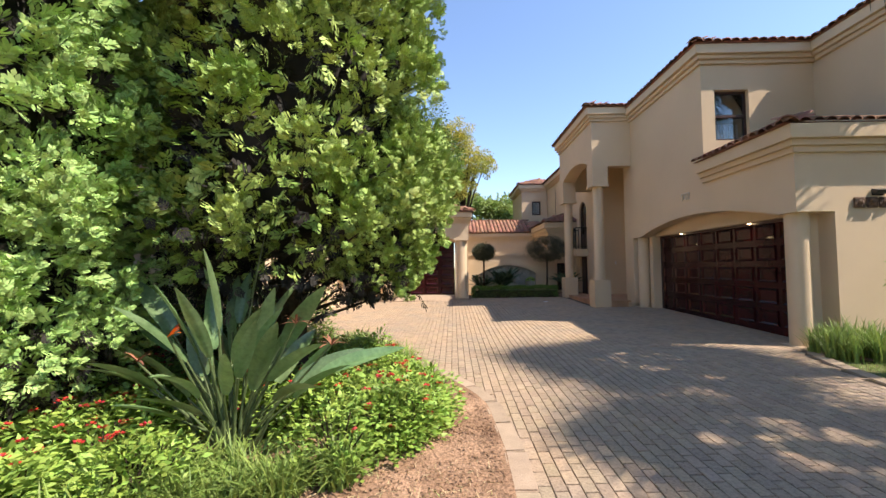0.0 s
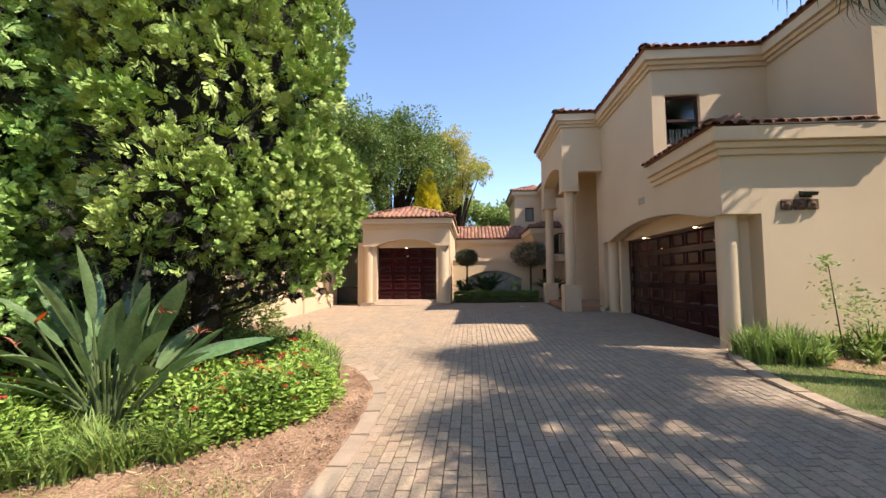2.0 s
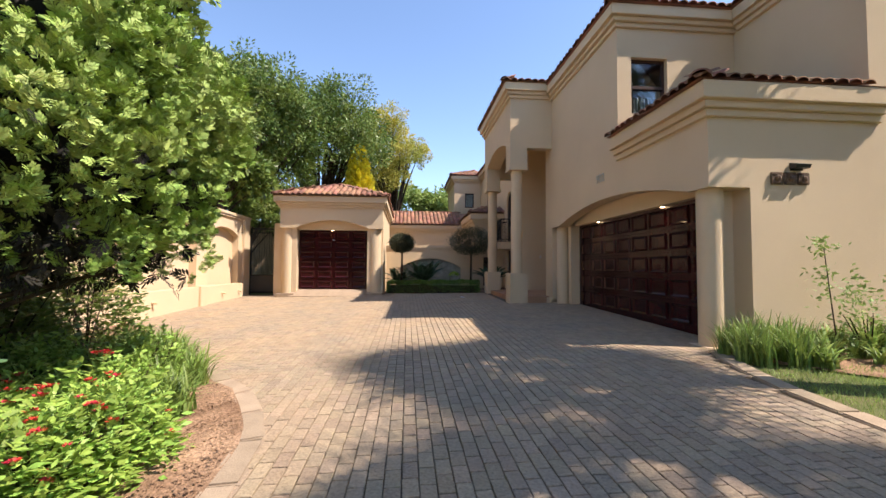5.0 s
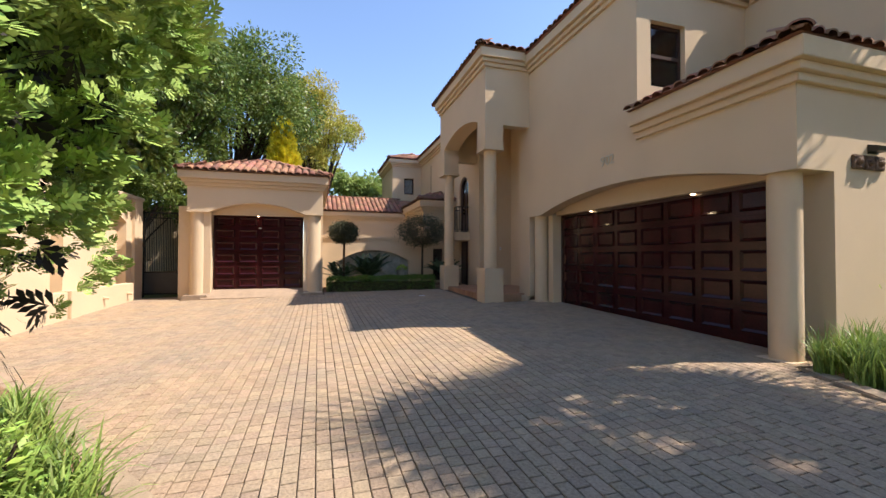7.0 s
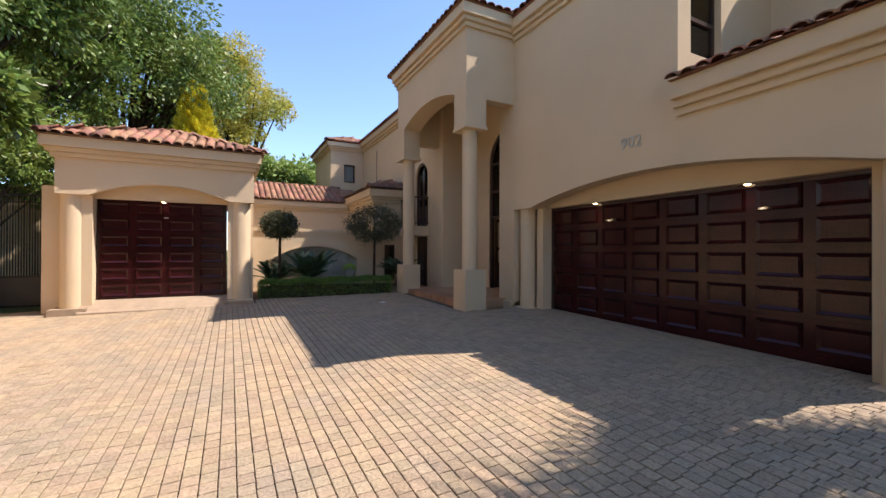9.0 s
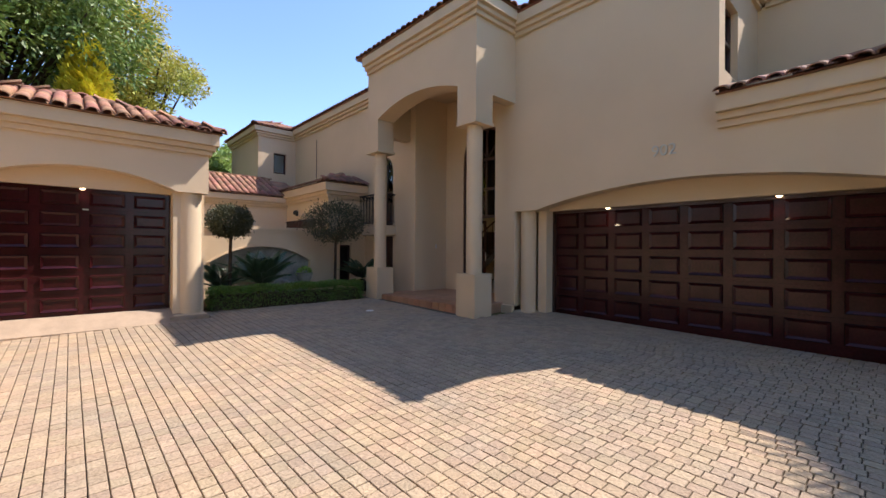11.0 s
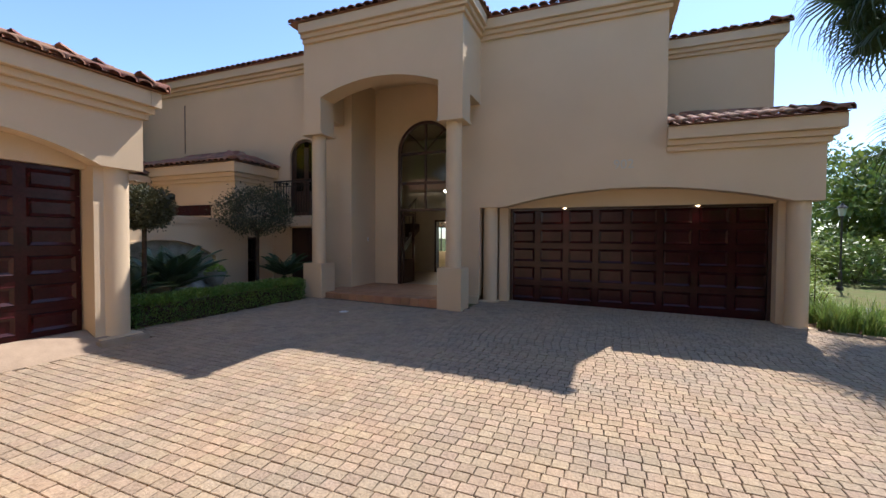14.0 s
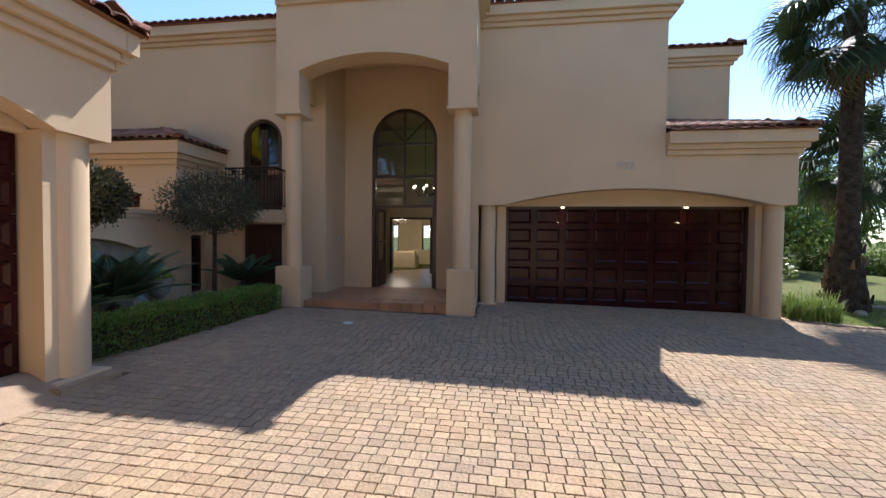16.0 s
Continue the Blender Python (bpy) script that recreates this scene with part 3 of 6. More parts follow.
def hip(x0, x1, y0, y1, z, pitch, label, single=0, sides="snwe", ridge=True):
    """A hip roof over a rectangle with its eave at z."""
    h = min(x1 - x0, y1 - y0) / 2
    t = h * math.tan(radians(pitch))
    cx, cy = (x0 + x1) / 2, (y0 + y1) / 2
    if x1 - x0 > y1 - y0:
        r0, r1 = (x0 + h, cy, z + t), (x1 - h, cy, z + t)
    else:
        r0, r1 = (cx, y0 + h, z + t), (cx, y1 - h, z + t)
    A, B, C, D = (x0, y0, z), (x1, y0, z), (x1, y1, z), (x0, y1, z)
    if x1 - x0 > y1 - y0:
        polys = [(A, B, r1, r0), (B, C, r1), (C, D, r0, r1), (D, A, r0), (D, C, B, A)]
        ca, cb, cc, cd = r0, r1, r1, r0
    else:
        polys = [(A, B, r0), (B, C, r1, r0), (C, D, r1), (D, A, r0, r1), (D, C, B, A)]
        ca, cb, cc, cd = r0, r0, r1, r1
    ob = roof("roof", polys, label)
    c, s_ = math.cos(radians(pitch)), math.sin(radians(pitch))
    L = h / c
    cut = c
    if "s" in sides:
        tiled(ob, A, B, (0, c, s_), L, single, cut, cut)
    if "w" in sides:
        tiled(ob, D, A, (c, 0, s_), L, 0, cut, cut)
    if "e" in sides:
        tiled(ob, B, C, (-c, 0, s_), L, 0, cut, cut)
    if "s" in sides and "w" in sides:
        ridge_caps(ob, A, ca)
    if "s" in sides and "e" in sides:
        ridge_caps(ob, B, cb)
    if ridge:
        ridge_caps(ob, r0, r1)
    return ob


hip(-2.76, 1.35, 16.82, 23.8, 3.56, 20, "orange clay barrel-tile roof of the single garage", 170, "swe")
hip(6.05, 14, 9.45, 25.5, 6.35, 18, "clay barrel-tile roof of the house", 0, "sw", False)
hip(8.62, 18.2, 7.03, 12.5, 6.353, 18, "clay barrel-tile roof of the upper wing", 0, "sw", False)
ob = roof("roof", [((4.8, 13.25, 6.41), (7.5, 13.25, 6.41), (7.5, 15.49, 7.1), (6.9, 15.49, 7.1)), ((4.8, 17.73, 6.41), (4.8, 13.25, 6.41), (6.9, 15.49, 7.1)), ((7.5, 17.73, 6.41), (4.8, 17.73, 6.41), (6.9, 15.49, 7.1), (7.5, 15.49, 7.1)), ((4.8, 13.25, 6.41), (4.8, 17.73, 6.41), (7.5, 17.73, 6.41), (7.5, 13.25, 6.41))], "clay barrel-tile roof of the entrance porch")
tiled(ob, (4.8, 13.25, 6.41), (7.5, 13.25, 6.41), (0, 0.955, 0.295), 2.3, 0, 0.9, 0)
tiled(ob, (4.8, 17.73, 6.41), (4.8, 13.25, 6.41), (0.95, 0, 0.312), 2.2, 0, 1, 1)
ridge_caps(ob, (4.8, 13.25, 6.41), (6.9, 15.49, 7.1))
ob = roof("roof", [((6.04, 7.02, 3.63), (9.0, 7.02, 3.63), (9.0, 8.9, 4.25), (8.2, 9.18, 4.34), (8.2, 9.68, 4.34)), ((6.04, 9.69, 3.63), (6.04, 7.02, 3.63), (8.2, 9.18, 4.34), (8.2, 9.69, 4.34)), ((6.04, 7.02, 3.63), (6.04, 9.69, 3.63), (8.87, 9.69, 3.63), (8.87, 7.02, 3.63))], "clay barrel-tile lean-to roof over the double garage")
tiled(ob, (6.04, 7.02, 3.63), (8.86, 7.02, 3.63), (0, 0.95, 0.312), 0.9, 0, 1, 0)
tiled(ob, (6.04, 9.72, 3.63), (6.04, 7.02, 3.63), (0.95, 0, 0.312), 2.2, 0, 0, 1)
ridge_caps(ob, (6.04, 7.02, 3.63), (8.2, 9.18, 4.34))
hip(4.76, 7.2, 19.4, 24, 3.37, 20, "clay barrel-tile roof of the low wing", 0, "sw")
ob = roof("roof", [((1.2, 22.65, 3.15), (5.6, 22.65, 3.15), (5.6, 24.6, 4.0), (1.2, 24.6, 4.0)), ((1.2, 24.6, 4.0), (5.6, 24.6, 4.0), (5.6, 24.6, 3.0), (1.2, 24.6, 3.0))], "sunlit clay barrel-tile roof of the link")
tiled(ob, (1.2, 22.65, 3.15), (5.0, 22.65, 3.15), (0, 0.917, 0.4), 2.2, 110)
ridge_caps(ob, (1.2, 24.6, 4.0), (5.0, 24.6, 4.0))
hip(4.5, 8, 25.05, 29.3, 6.29, 20, "clay barrel-tile roof of the far storey", 0, "sw", False)

# ---- porch ----
porch = empty("porch", (5.05, 13.5, 0))
part("arch_wall", slab(bmesh.new(), [(13.5, 3.94), (14.03, 3.94)] + arc(14.03, 17.0, 4.72, 0.28) + [(17.0, 3.94), (17.48, 3.94), (17.48, 6.0), (13.5, 6.0)], "x", 5.05, 5.55), STUCCO, porch)
part("side_beam", boxes((5.55, 6.3, 13.5, 13.75, 4.53, 6.0)), STUCCO, porch)
part("side_beam", boxes((5.55, 6.3, 17.23, 17.48, 4.4, 6.0)), STUCCO, porch)
part("soffit", boxes((5.55, 6.6, 13.75, 17.23, 5.75, 5.9)), STUCCO, porch)
for y in (13.765, 17.235):
    part("capital", boxes((5.02, 5.58, y - 0.285, y + 0.285, 3.87, 3.94), bev=0.006), STUCCO, porch)
    part("shaft", tube(bmesh.new(), (5.3, y, 0.8), (5.3, y, 3.88), 0.165, 0.165, 40, False), STUCCO, porch, smooth=True)
    part("plinth", boxes((5.04, 5.56, y - 0.265, y + 0.265, -0.5, 0.84), bev=0.008), STUCCO, porch)
tagged(porch, "tall beige stucco entrance porch on two round columns", "porch", kind="structure")
tagged(part("trim", boxes((6.22, 7.5, 13.5, 14.04, -0.4, 0.12), bev=0.01), STUCCO), "low stucco step beside the porch", "step", kind="structure")
floor_porch = tagged(part("floor", boxes((5.62, 7.7, 13.8, 17.3, -0.5, 0.155)), STEPTILE), "terracotta tiled porch floor", "floor", kind="structure")
for k in range(13):
    part("step_tile", boxes((5.18 + 0.36 * 0, 5.62, 14.05 + 0.225 * k, 14.27 + 0.225 * k, -0.3, 0.15), bev=0.012), STEPTILE, floor_porch)

# columns of the garages
def round_column(x, y, z0, z1, r, label):
    c = empty("column", (x, y, z0))
    part("shaft", tube(bmesh.new(), (x, y, z0 - 0.3), (x, y, z1), r, r, 40, False), STUCCO, c, smooth=True)
    part("base", boxes((x - r - 0.05, x + r + 0.05, y - r - 0.05, y + r + 0.05, z0 - 0.4, z0 + 0.05), bev=0.008), STUCCO, c)
    return tagged(c, label, "column", "garage columns")


round_column(6.53, 13.29, -0.03, 2.17, 0.165, "round beige stucco column beside the garage door")
round_column(6.53, 7.52, -0.16, 2.17, 0.175, "round beige stucco column at the garage corner")
round_column(0.86, 17.36, 0.0, 2.4, 0.225, "round beige stucco column of the single garage")
round_column(-2.3, 17.36, -0.05, 2.4, 0.225, "round beige stucco column of the single garage")
for x, y in ((0.86, 17.34), (-2.3, 17.34)):
    tagged(part("trim", boxes((x - 0.34, x + 0.3, y - 0.36, y + 0.2, -0.3, 0.03), bev=0.015), KERBSTONE), "small concrete pad under the column", "pad", kind="structure")

# ---- garage doors ----
def panel_door(name, at, w, h, cols, rows, axis, label):
    """A sectional door of raised panels. axis 'x': its face looks towards -x and it runs along y."""
    d = empty(name, at)
    def b(u0, u1, v0, v1, z0, z1, bev=0.0):
        if axis == "x":
            return boxes((at[0] + v0, at[0] + v1, at[1] + u0, at[1] + u1, at[2] + z0, at[2] + z1), bev=bev)
        return boxes((at[0] + u0, at[0] + u1, at[1] + v0, at[1] + v1, at[2] + z0, at[2] + z1), bev=bev)
    rh, cw = h / rows, w / cols
    part("backing", b(0, w, 0.064, 0.08, -0.2, h), MAHOGANY, d)
    for r in range(rows):
        leaf = part("door_section", b(0, w, 0.02, 0.06, r * rh - (0.2 if r == 0 else 0) + 0.003, (r + 1) * rh - 0.003), MAHOGANY, d)
        for c in range(cols):
            u0, u1, z0, z1 = c * cw, (c + 1) * cw, r * rh, (r + 1) * rh
            m = 0.062
            bm = bmesh.new()
            pts = [[(u0 + m, z0 + m), (u1 - m, z0 + m), (u1 - m, z1 - m), (u0 + m, z1 - m)], [(u0 + m + 0.012, z0 + m + 0.012), (u1 - m - 0.012, z0 + m + 0.012), (u1 - m - 0.012, z1 - m - 0.012), (u0 + m + 0.012, z1 - m - 0.012)],
                   [(u0 + m + 0.05, z0 + m + 0.05), (u1 - m - 0.05, z0 + m + 0.05), (u1 - m - 0.05, z1 - m - 0.05), (u0 + m + 0.05, z1 - m - 0.05)]]
            loops = []
            for ring, dep in zip(pts, (0.02, -0.01, 0.016)):
                loops.append([bm.verts.new((at[0] + dep, at[1] + u, at[2] + z) if axis == "x" else (at[0] + u, at[1] + dep, at[2] + z)) for u, z in ring])
            for l0, l1 in zip(loops, loops[1:]):
                for k in range(4):
                    bm.faces.new((l0[k], l0[(k + 1) % 4], l1[(k + 1) % 4], l1[k]))
            bm.faces.new(loops[-1])
            bmesh.ops.recalc_face_normals(bm, faces=bm.faces)
            part("panel", bm, MAHOGANY, leaf)
    return tagged(d, label, "garage door")


gd = panel_door("garage_door", (6.9, 7.8, 0.0), 5.1, 2.17, 8, 5, "x", "closed double garage door of dark red panelled wood")
part("frame", boxes((6.86, 6.95, 12.84, 12.9, -0.2, 2.17), (6.86, 6.95, 7.8, 7.86, -0.2, 2.17), (6.86, 6.95, 7.86, 12.84, 2.12, 2.17)), FRAMEWOOD, gd)
sd = panel_door("garage_door", (-1.94, 17.44, 0.16), 2.5, 2.2, 4, 6, "y", "closed single garage door of dark red panelled wood")
part("handle", boxes((-0.72, -0.64, 17.42, 17.45, 1.98, 2.0)), NUMERAL, sd)

# ---- windows ----
def window(name, x0, x1, y0, y1, z0, z1, face, label, bars=1, blind=None, deep=0.12):
    """A framed window in an opening. face 'y' looks towards -y, 'x' towards -x."""
    w = empty(name, (x0, y0, z0))
    t = 0.06
    if face == "y":
        f = boxes((x0, x1, y0, y0 + t, z1 - t, z1), (x0, x1, y0, y0 + t, z0, z0 + t), (x0, x0 + t, y0, y0 + t, z0 + t, z1 - t), (x1 - t, x1, y0, y0 + t, z0 + t, z1 - t), bev=0.006)
        part("window_frame", f, FRAMEWOOD, w)
        for k in range(bars):
            z = z0 + (z1 - z0) * (k + 1) / (bars + 1)
            part("glazing_bar", boxes((x0 + t, x1 - t, y0 - 0.012, y0 + t, z - 0.03, z + 0.03)), FRAMEWOOD, w)
        g_ = part("pane", boxes((x0 + t, x1 - t, y0 + 0.03, y0 + 0.036, z0 + t, z1 - t)), GLASS, w)
        if blind:
            part("curtain", boxes((x0, x1, y0 + deep, y0 + deep + 0.02, z0, z1)), blind, w)
    else:
        f = boxes((x0, x0 + t, y0, y1, z1 - t, z1), (x0, x0 + t, y0, y1, z0, z0 + t), (x0, x0 + t, y0, y0 + t, z0 + t, z1 - t), (x0, x0 + t, y1 - t, y1, z0 + t, z1 - t), bev=0.006)
        part("window_frame", f, FRAMEWOOD, w)
        for k in range(bars):
            y = y0 + (y1 - y0) * (k + 1) / (bars + 1)
            part("glazing_bar", boxes((x0, x0 + t, y - 0.025, y + 0.025, z0 + t, z1 - t)), FRAMEWOOD, w)
        g_ = part("pane", boxes((x0 + 0.03, x0 + 0.036, y0 + t, y1 - t, z0 + t, z1 - t)), GLASS, w)
    g_.visible_shadow = False
    return tagged(w, label, "window", kind="structure")


win1 = window("window_1", 6.6, 7.38, 9.8, 9.86, 4.16, 5.34, "y", "dark wooden sash window in the upper wall", 1)
for k in range(9):
    x = 6.68 + 0.075 * k
    part("curtain_fold", tube(bmesh.new(), (x, 10.0 + 0.02 * (k % 2), 4.16), (x, 10.0 + 0.02 * (k % 2), 4.62), 0.03, 0.025, 8), CURTAIN, win1)
window("window_2", 5.37, 5.9, 25.4, 25.46, 4.45, 5.3, "y", "small dark-framed window with a pale blind", 0, CURTAIN, 0.065)
window("window_3", 5.4, 5.8, 19.74, 19.8, 0.2, 1.45, "y", "narrow dark wooden window of the low wing", 1, FRAMEWOOD, 0.09)
tagged(part("window_4", boxes((4.985, 5.0, 20.5, 23.1, 2.02, 2.26), (4.96, 5.0, 20.45, 23.15, 2.26, 2.3), bev=0.005), MAHOGANY), "long low red wooden shutter of the low wing", "window", kind="structure")
# The first, widest window is an unseen extra that lets more daylight in.
for n_, (a, b) in enumerate(((12.6, 15.0), (15.5, 16.85), (18.05, 19.5))):
    window("window_%d" % (n_ + 5), 17.55, 17.6, a, b, 0.5, 2.1, "x", "dark-framed garden window of the lounge; widest of three is added for light", 2)
for y in (23.25,):
    tagged(part("trim", boxes((6.285, 6.3, y - 0.012, y + 0.012, 4.1, 5.6)), FRAMEWOOD), "thin dark expansion joint in the stucco", "joint", kind="structure")

# ---- balcony with its arched door ----
jd = empty("door_1", (6.36, 18.06, 2.05))
part("door_frame", slab(bmesh.new(), [(18.06, 2.05), (18.13, 2.05)] + arc(18.13, 18.97, 3.68, 0.42, 14) + [(18.97, 2.05), (19.04, 2.05)] + arc(19.04, 18.06, 3.68, 0.489, 14), "x", 6.36, 6.46), FRAMEWOOD, jd)
for a, b, c, d in ((18.13, 18.545, 18.17, 18.51), (18.555, 18.97, 18.59, 18.93)):
    lf = part("door_leaf", boxes((6.39, 6.43, a, a + 0.07, 2.06, 3.95), (6.39, 6.43, b - 0.07, b, 2.06, 3.95), (6.39, 6.43, a + 0.07, b - 0.07, 2.06, 2.75), (6.39, 6.43, a + 0.07, b - 0.07, 3.0, 3.1), bev=0.004), FRAMEWOOD, jd)
    p = part("pane", boxes((6.405, 6.411, a + 0.07, b - 0.07, 2.75, 4.08)), GLASS, lf)
    p.visible_shadow = False
tagged(jd, "arched double door of dark wood and glass on the balcony", "door", kind="structure")
bal = empty("balcony", (5.85, 18.0, 1.72))
part("balcony_slab", boxes((5.78, 6.3, 17.9, 19.2, 1.74, 2.03), bev=0.01), STUCCO, bal)
rail = part("railing", boxes((5.8, 5.83, 17.95, 19.15, 2.93, 2.965), (5.8, 5.83, 17.95, 19.15, 2.8, 2.82), (5.8, 5.83, 17.95, 19.15, 2.12, 2.14), (5.83, 6.3, 17.95, 17.98, 2.93, 2.965), (5.83, 6.3, 19.12, 19.15, 2.93, 2.965), (5.83, 6.3, 17.95, 17.98, 2.12, 2.14), (5.83, 6.3, 19.12, 19.15, 2.12, 2.14)), IRON, bal)
for k in range(15):
    y = 17.965 + 1.17 * k / 14
    part("baluster", tube(bmesh.new(), (5.815, y, 2.03 if k in (0, 14) else 2.13), (5.815, y, 2.94), 0.009, 0.009, 6), IRON, rail)
for y in (17.965, 19.135):
    for k in range(4):
        part("baluster", tube(bmesh.new(), (5.93 + 0.11 * k, y, 2.13), (5.93 + 0.11 * k, y, 2.94), 0.009, 0.009, 6), IRON, rail)
for k in range(4):
    y = 18.2 + 0.25 * k
    part("scroll", tube(bmesh.new(), (5.81, y, 2.87), (5.82, y, 2.87), 0.045, 0.045, 12), IRON, rail)
tagged(bal, "small stucco balcony with a black iron railing", "balcony", kind="structure")
ld = empty("door_2", (6.4, 18.06, 0))
part("door_leaf", boxes((6.4, 6.46, 18.06, 19.04, -0.3, 1.72)), FRAMEWOOD, ld)
part("glazing_bar", boxes((6.38, 6.4, 18.5, 18.56, -0.3, 1.72), (6.38, 6.4, 18.06, 18.12, -0.3, 1.72), (6.38, 6.4, 18.98, 19.04, -0.3, 1.72)), FRAMEWOOD, ld)
tagged(ld, "dark wooden garden door under the balcony", "door", kind="structure")

# ---- front door ----
fd = empty("door_3", (7.55, 14.6, 0.15))
outer, inner = arc(14.6, 16.28, 3.85, 0.839, 20), arc(14.68, 16.2, 3.85, 0.759, 20)
part("door_frame", slab(bmesh.new(), [(14.6, 0.15)] + outer + [(16.28, 0.15), (16.2, 0.15)] + inner[::-1] + [(14.68, 0.15)], "x", 7.53, 7.63), FRAMEWOOD, fd)
for z in (2.24, 2.99, 3.81):
    part("transom", boxes((7.54, 7.62, 14.68, 16.2, z - 0.035, z + 0.035), bev=0.006), FRAMEWOOD, fd)
part("mullion", boxes((7.55, 7.61, 15.41, 15.47, 2.275, 4.6), bev=0.006), FRAMEWOOD, fd)
for s_ in (-1, 1):
    part("glazing_bar", tube(bmesh.new(), (7.58, 15.44, 3.86), (7.58, 15.44 + s_ * 0.53, 4.4), 0.022, 0.022, 6), FRAMEWOOD, fd)
    for z0, z1 in ((2.28, 2.95), (3.03, 3.77)):
        p = part("pane", boxes((7.577, 7.583, *sorted((15.44 + s_ * 0.03, 15.44 + s_ * 0.76)), z0, z1)), GLASS, fd)
        p.visible_shadow = False
p = part("pane", slab(bmesh.new(), [(14.68, 3.85)] + inner[1:-1] + [(16.2, 3.85)], "x", 7.577, 7.583), GLASS, fd)
p.visible_shadow = False
for y, s_ in ((16.2, -1), (14.68, 1)):
    lf = part("door_leaf", boxes((7.65, 7.72, *sorted((y, y + s_ * 0.05)), 0.16, 2.2), (8.3, 8.37, *sorted((y, y + s_ * 0.05)), 0.16, 2.2), (7.72, 8.3, *sorted((y, y + s_ * 0.05)), 0.16, 0.85), (7.72, 8.3, *sorted((y, y + s_ * 0.05)), 2.1, 2.2), (7.72, 8.3, *sorted((y, y + s_ * 0.05)), 1.3, 1.36), bev=0.005), FRAMEWOOD, fd)
    part("handle", tube(bmesh.new(), (8.3, y + s_ * 0.08, 1.0), (8.3, y + s_ * 0.08, 1.25), 0.012, 0.012, 8), NUMERAL, lf)
tagged(fd, "open arched front door of dark wood and glass", "door", kind="structure")
bell = empty("doorbell", (7.1, 16.97, 1.42))
part("housing", boxes((7.07, 7.12, 16.975, 17.0, 1.37, 1.47), bev=0.006), CURTAIN, bell)
part("button", tube(bmesh.new(), (7.095, 16.977, 1.42), (7.095, 16.968, 1.42), 0.012, 0.012, 10), PLASTIC, bell)
tagged(bell, "small pale doorbell on the recess wall", "doorbell")

# ---- rooms behind the front door ----
tagged(part("floor_hall", boxes((7.7, 17.5, 12.3, 20.7, -0.3, 0.145)), ROOMFLOOR), "brown tiled floor of the hall", "floor", kind="structure")
tagged(part("wall_hall", boxes((7.72, 12.0, 13.6, 13.8, 0.145, 5.3), (7.72, 12.0, 18.7, 18.9, 0.145, 5.3), (11.9, 12.1, 13.8, 15.43, 0.145, 5.3), (11.9, 12.1, 16.98, 18.7, 0.145, 5.3), (11.9, 12.1, 15.43, 16.98, 2.17, 5.3)), ROOMWALL), "cream plaster walls of the hall", "wall", kind="structure")
tagged(part("wall_hall", boxes((7.7, 7.72, 13.8, 14.6, 0.145, 5.3), (7.7, 7.72, 16.28, 18.7, 0.145, 5.3)), ROOMWALL), "cream plaster wall inside the front door", "wall", kind="structure")
tagged(part("ceiling", boxes((7.7, 12.1, 13.6, 18.9, 5.42, 5.55)), ROOMWALL), "white ceiling of the hall", "ceiling", kind="structure")
tagged(part("wall_lounge", boxes((12.1, 17.5, 12.1, 12.3, 0.145, 2.8), (12.1, 17.5, 20.7, 20.9, 0.145, 2.8), (17.4, 17.5, 16.87, 18.03, 0.145, 2.8), (12.0, 12.1, 12.1, 13.6, 0.145, 2.8), (12.0, 12.1, 18.9, 20.9, 0.145, 2.8)), ROOMWALL), "cream plaster walls of the lounge", "wall", kind="structure")
tagged(part("ceiling", boxes((12.1, 17.5, 12.1, 20.9, 2.8, 2.95)), ROOMWALL), "white ceiling of the lounge", "ceiling", kind="structure")
arch_ = empty("door_4", (11.86, 15.43, 0.145))
part("door_frame", boxes((11.86, 12.14, 15.43, 15.5, 0.15, 2.17), (11.86, 12.14, 16.91, 16.98, 0.15, 2.17), (11.86, 12.14, 15.5, 16.91, 2.1, 2.17)), FRAMEWOOD, arch_)
tagged(arch_, "dark wooden frame of the opening to the lounge", "door frame", kind="structure")


def chandelier(at, drop, label):
    c = empty("chandelier", at)
    part("stem", tube(bmesh.new(), (at[0], at[1], at[2] - 0.2), (at[0], at[1], at[2] + drop), 0.012, 0.012, 8), IRON, c)
    part("hub", ball(bmesh.new(), (at[0], at[1], at[2] - 0.2), 0.06, 10), IRON, c)
    for k in range(6):
        a = k * math.pi / 3 + 0.3
        ex, ey = at[0] + 0.36 * math.cos(a), at[1] + 0.36 * math.sin(a)
        mx, my = at[0] + 0.2 * math.cos(a), at[1] + 0.2 * math.sin(a)
        bm = tube(bmesh.new(), (at[0], at[1], at[2] - 0.18), (mx, my, at[2] - 0.26), 0.012, 0.012, 8)
        tube(bm, (mx, my, at[2] - 0.26), (ex, ey, at[2] - 0.12), 0.012, 0.012, 8)
        arm = part("arm", bm, IRON, c)
        part("candle", tube(bmesh.new(), (ex, ey, at[2] - 0.12), (ex, ey, at[2] - 0.03), 0.014, 0.014, 8), CURTAIN, arm)
        part("bulb", ball(bmesh.new(), (ex, ey, at[2]), 0.022, 8, 1.5), BULB, arm)
    return tagged(c, label, "chandelier", "chandeliers")


chandelier((9.4, 15.25, 2.95), 2.47, "black iron chandelier lit in the tall hall")
chandelier((13.6, 17.1, 2.25), 0.55, "black iron chandelier lit in the lounge")


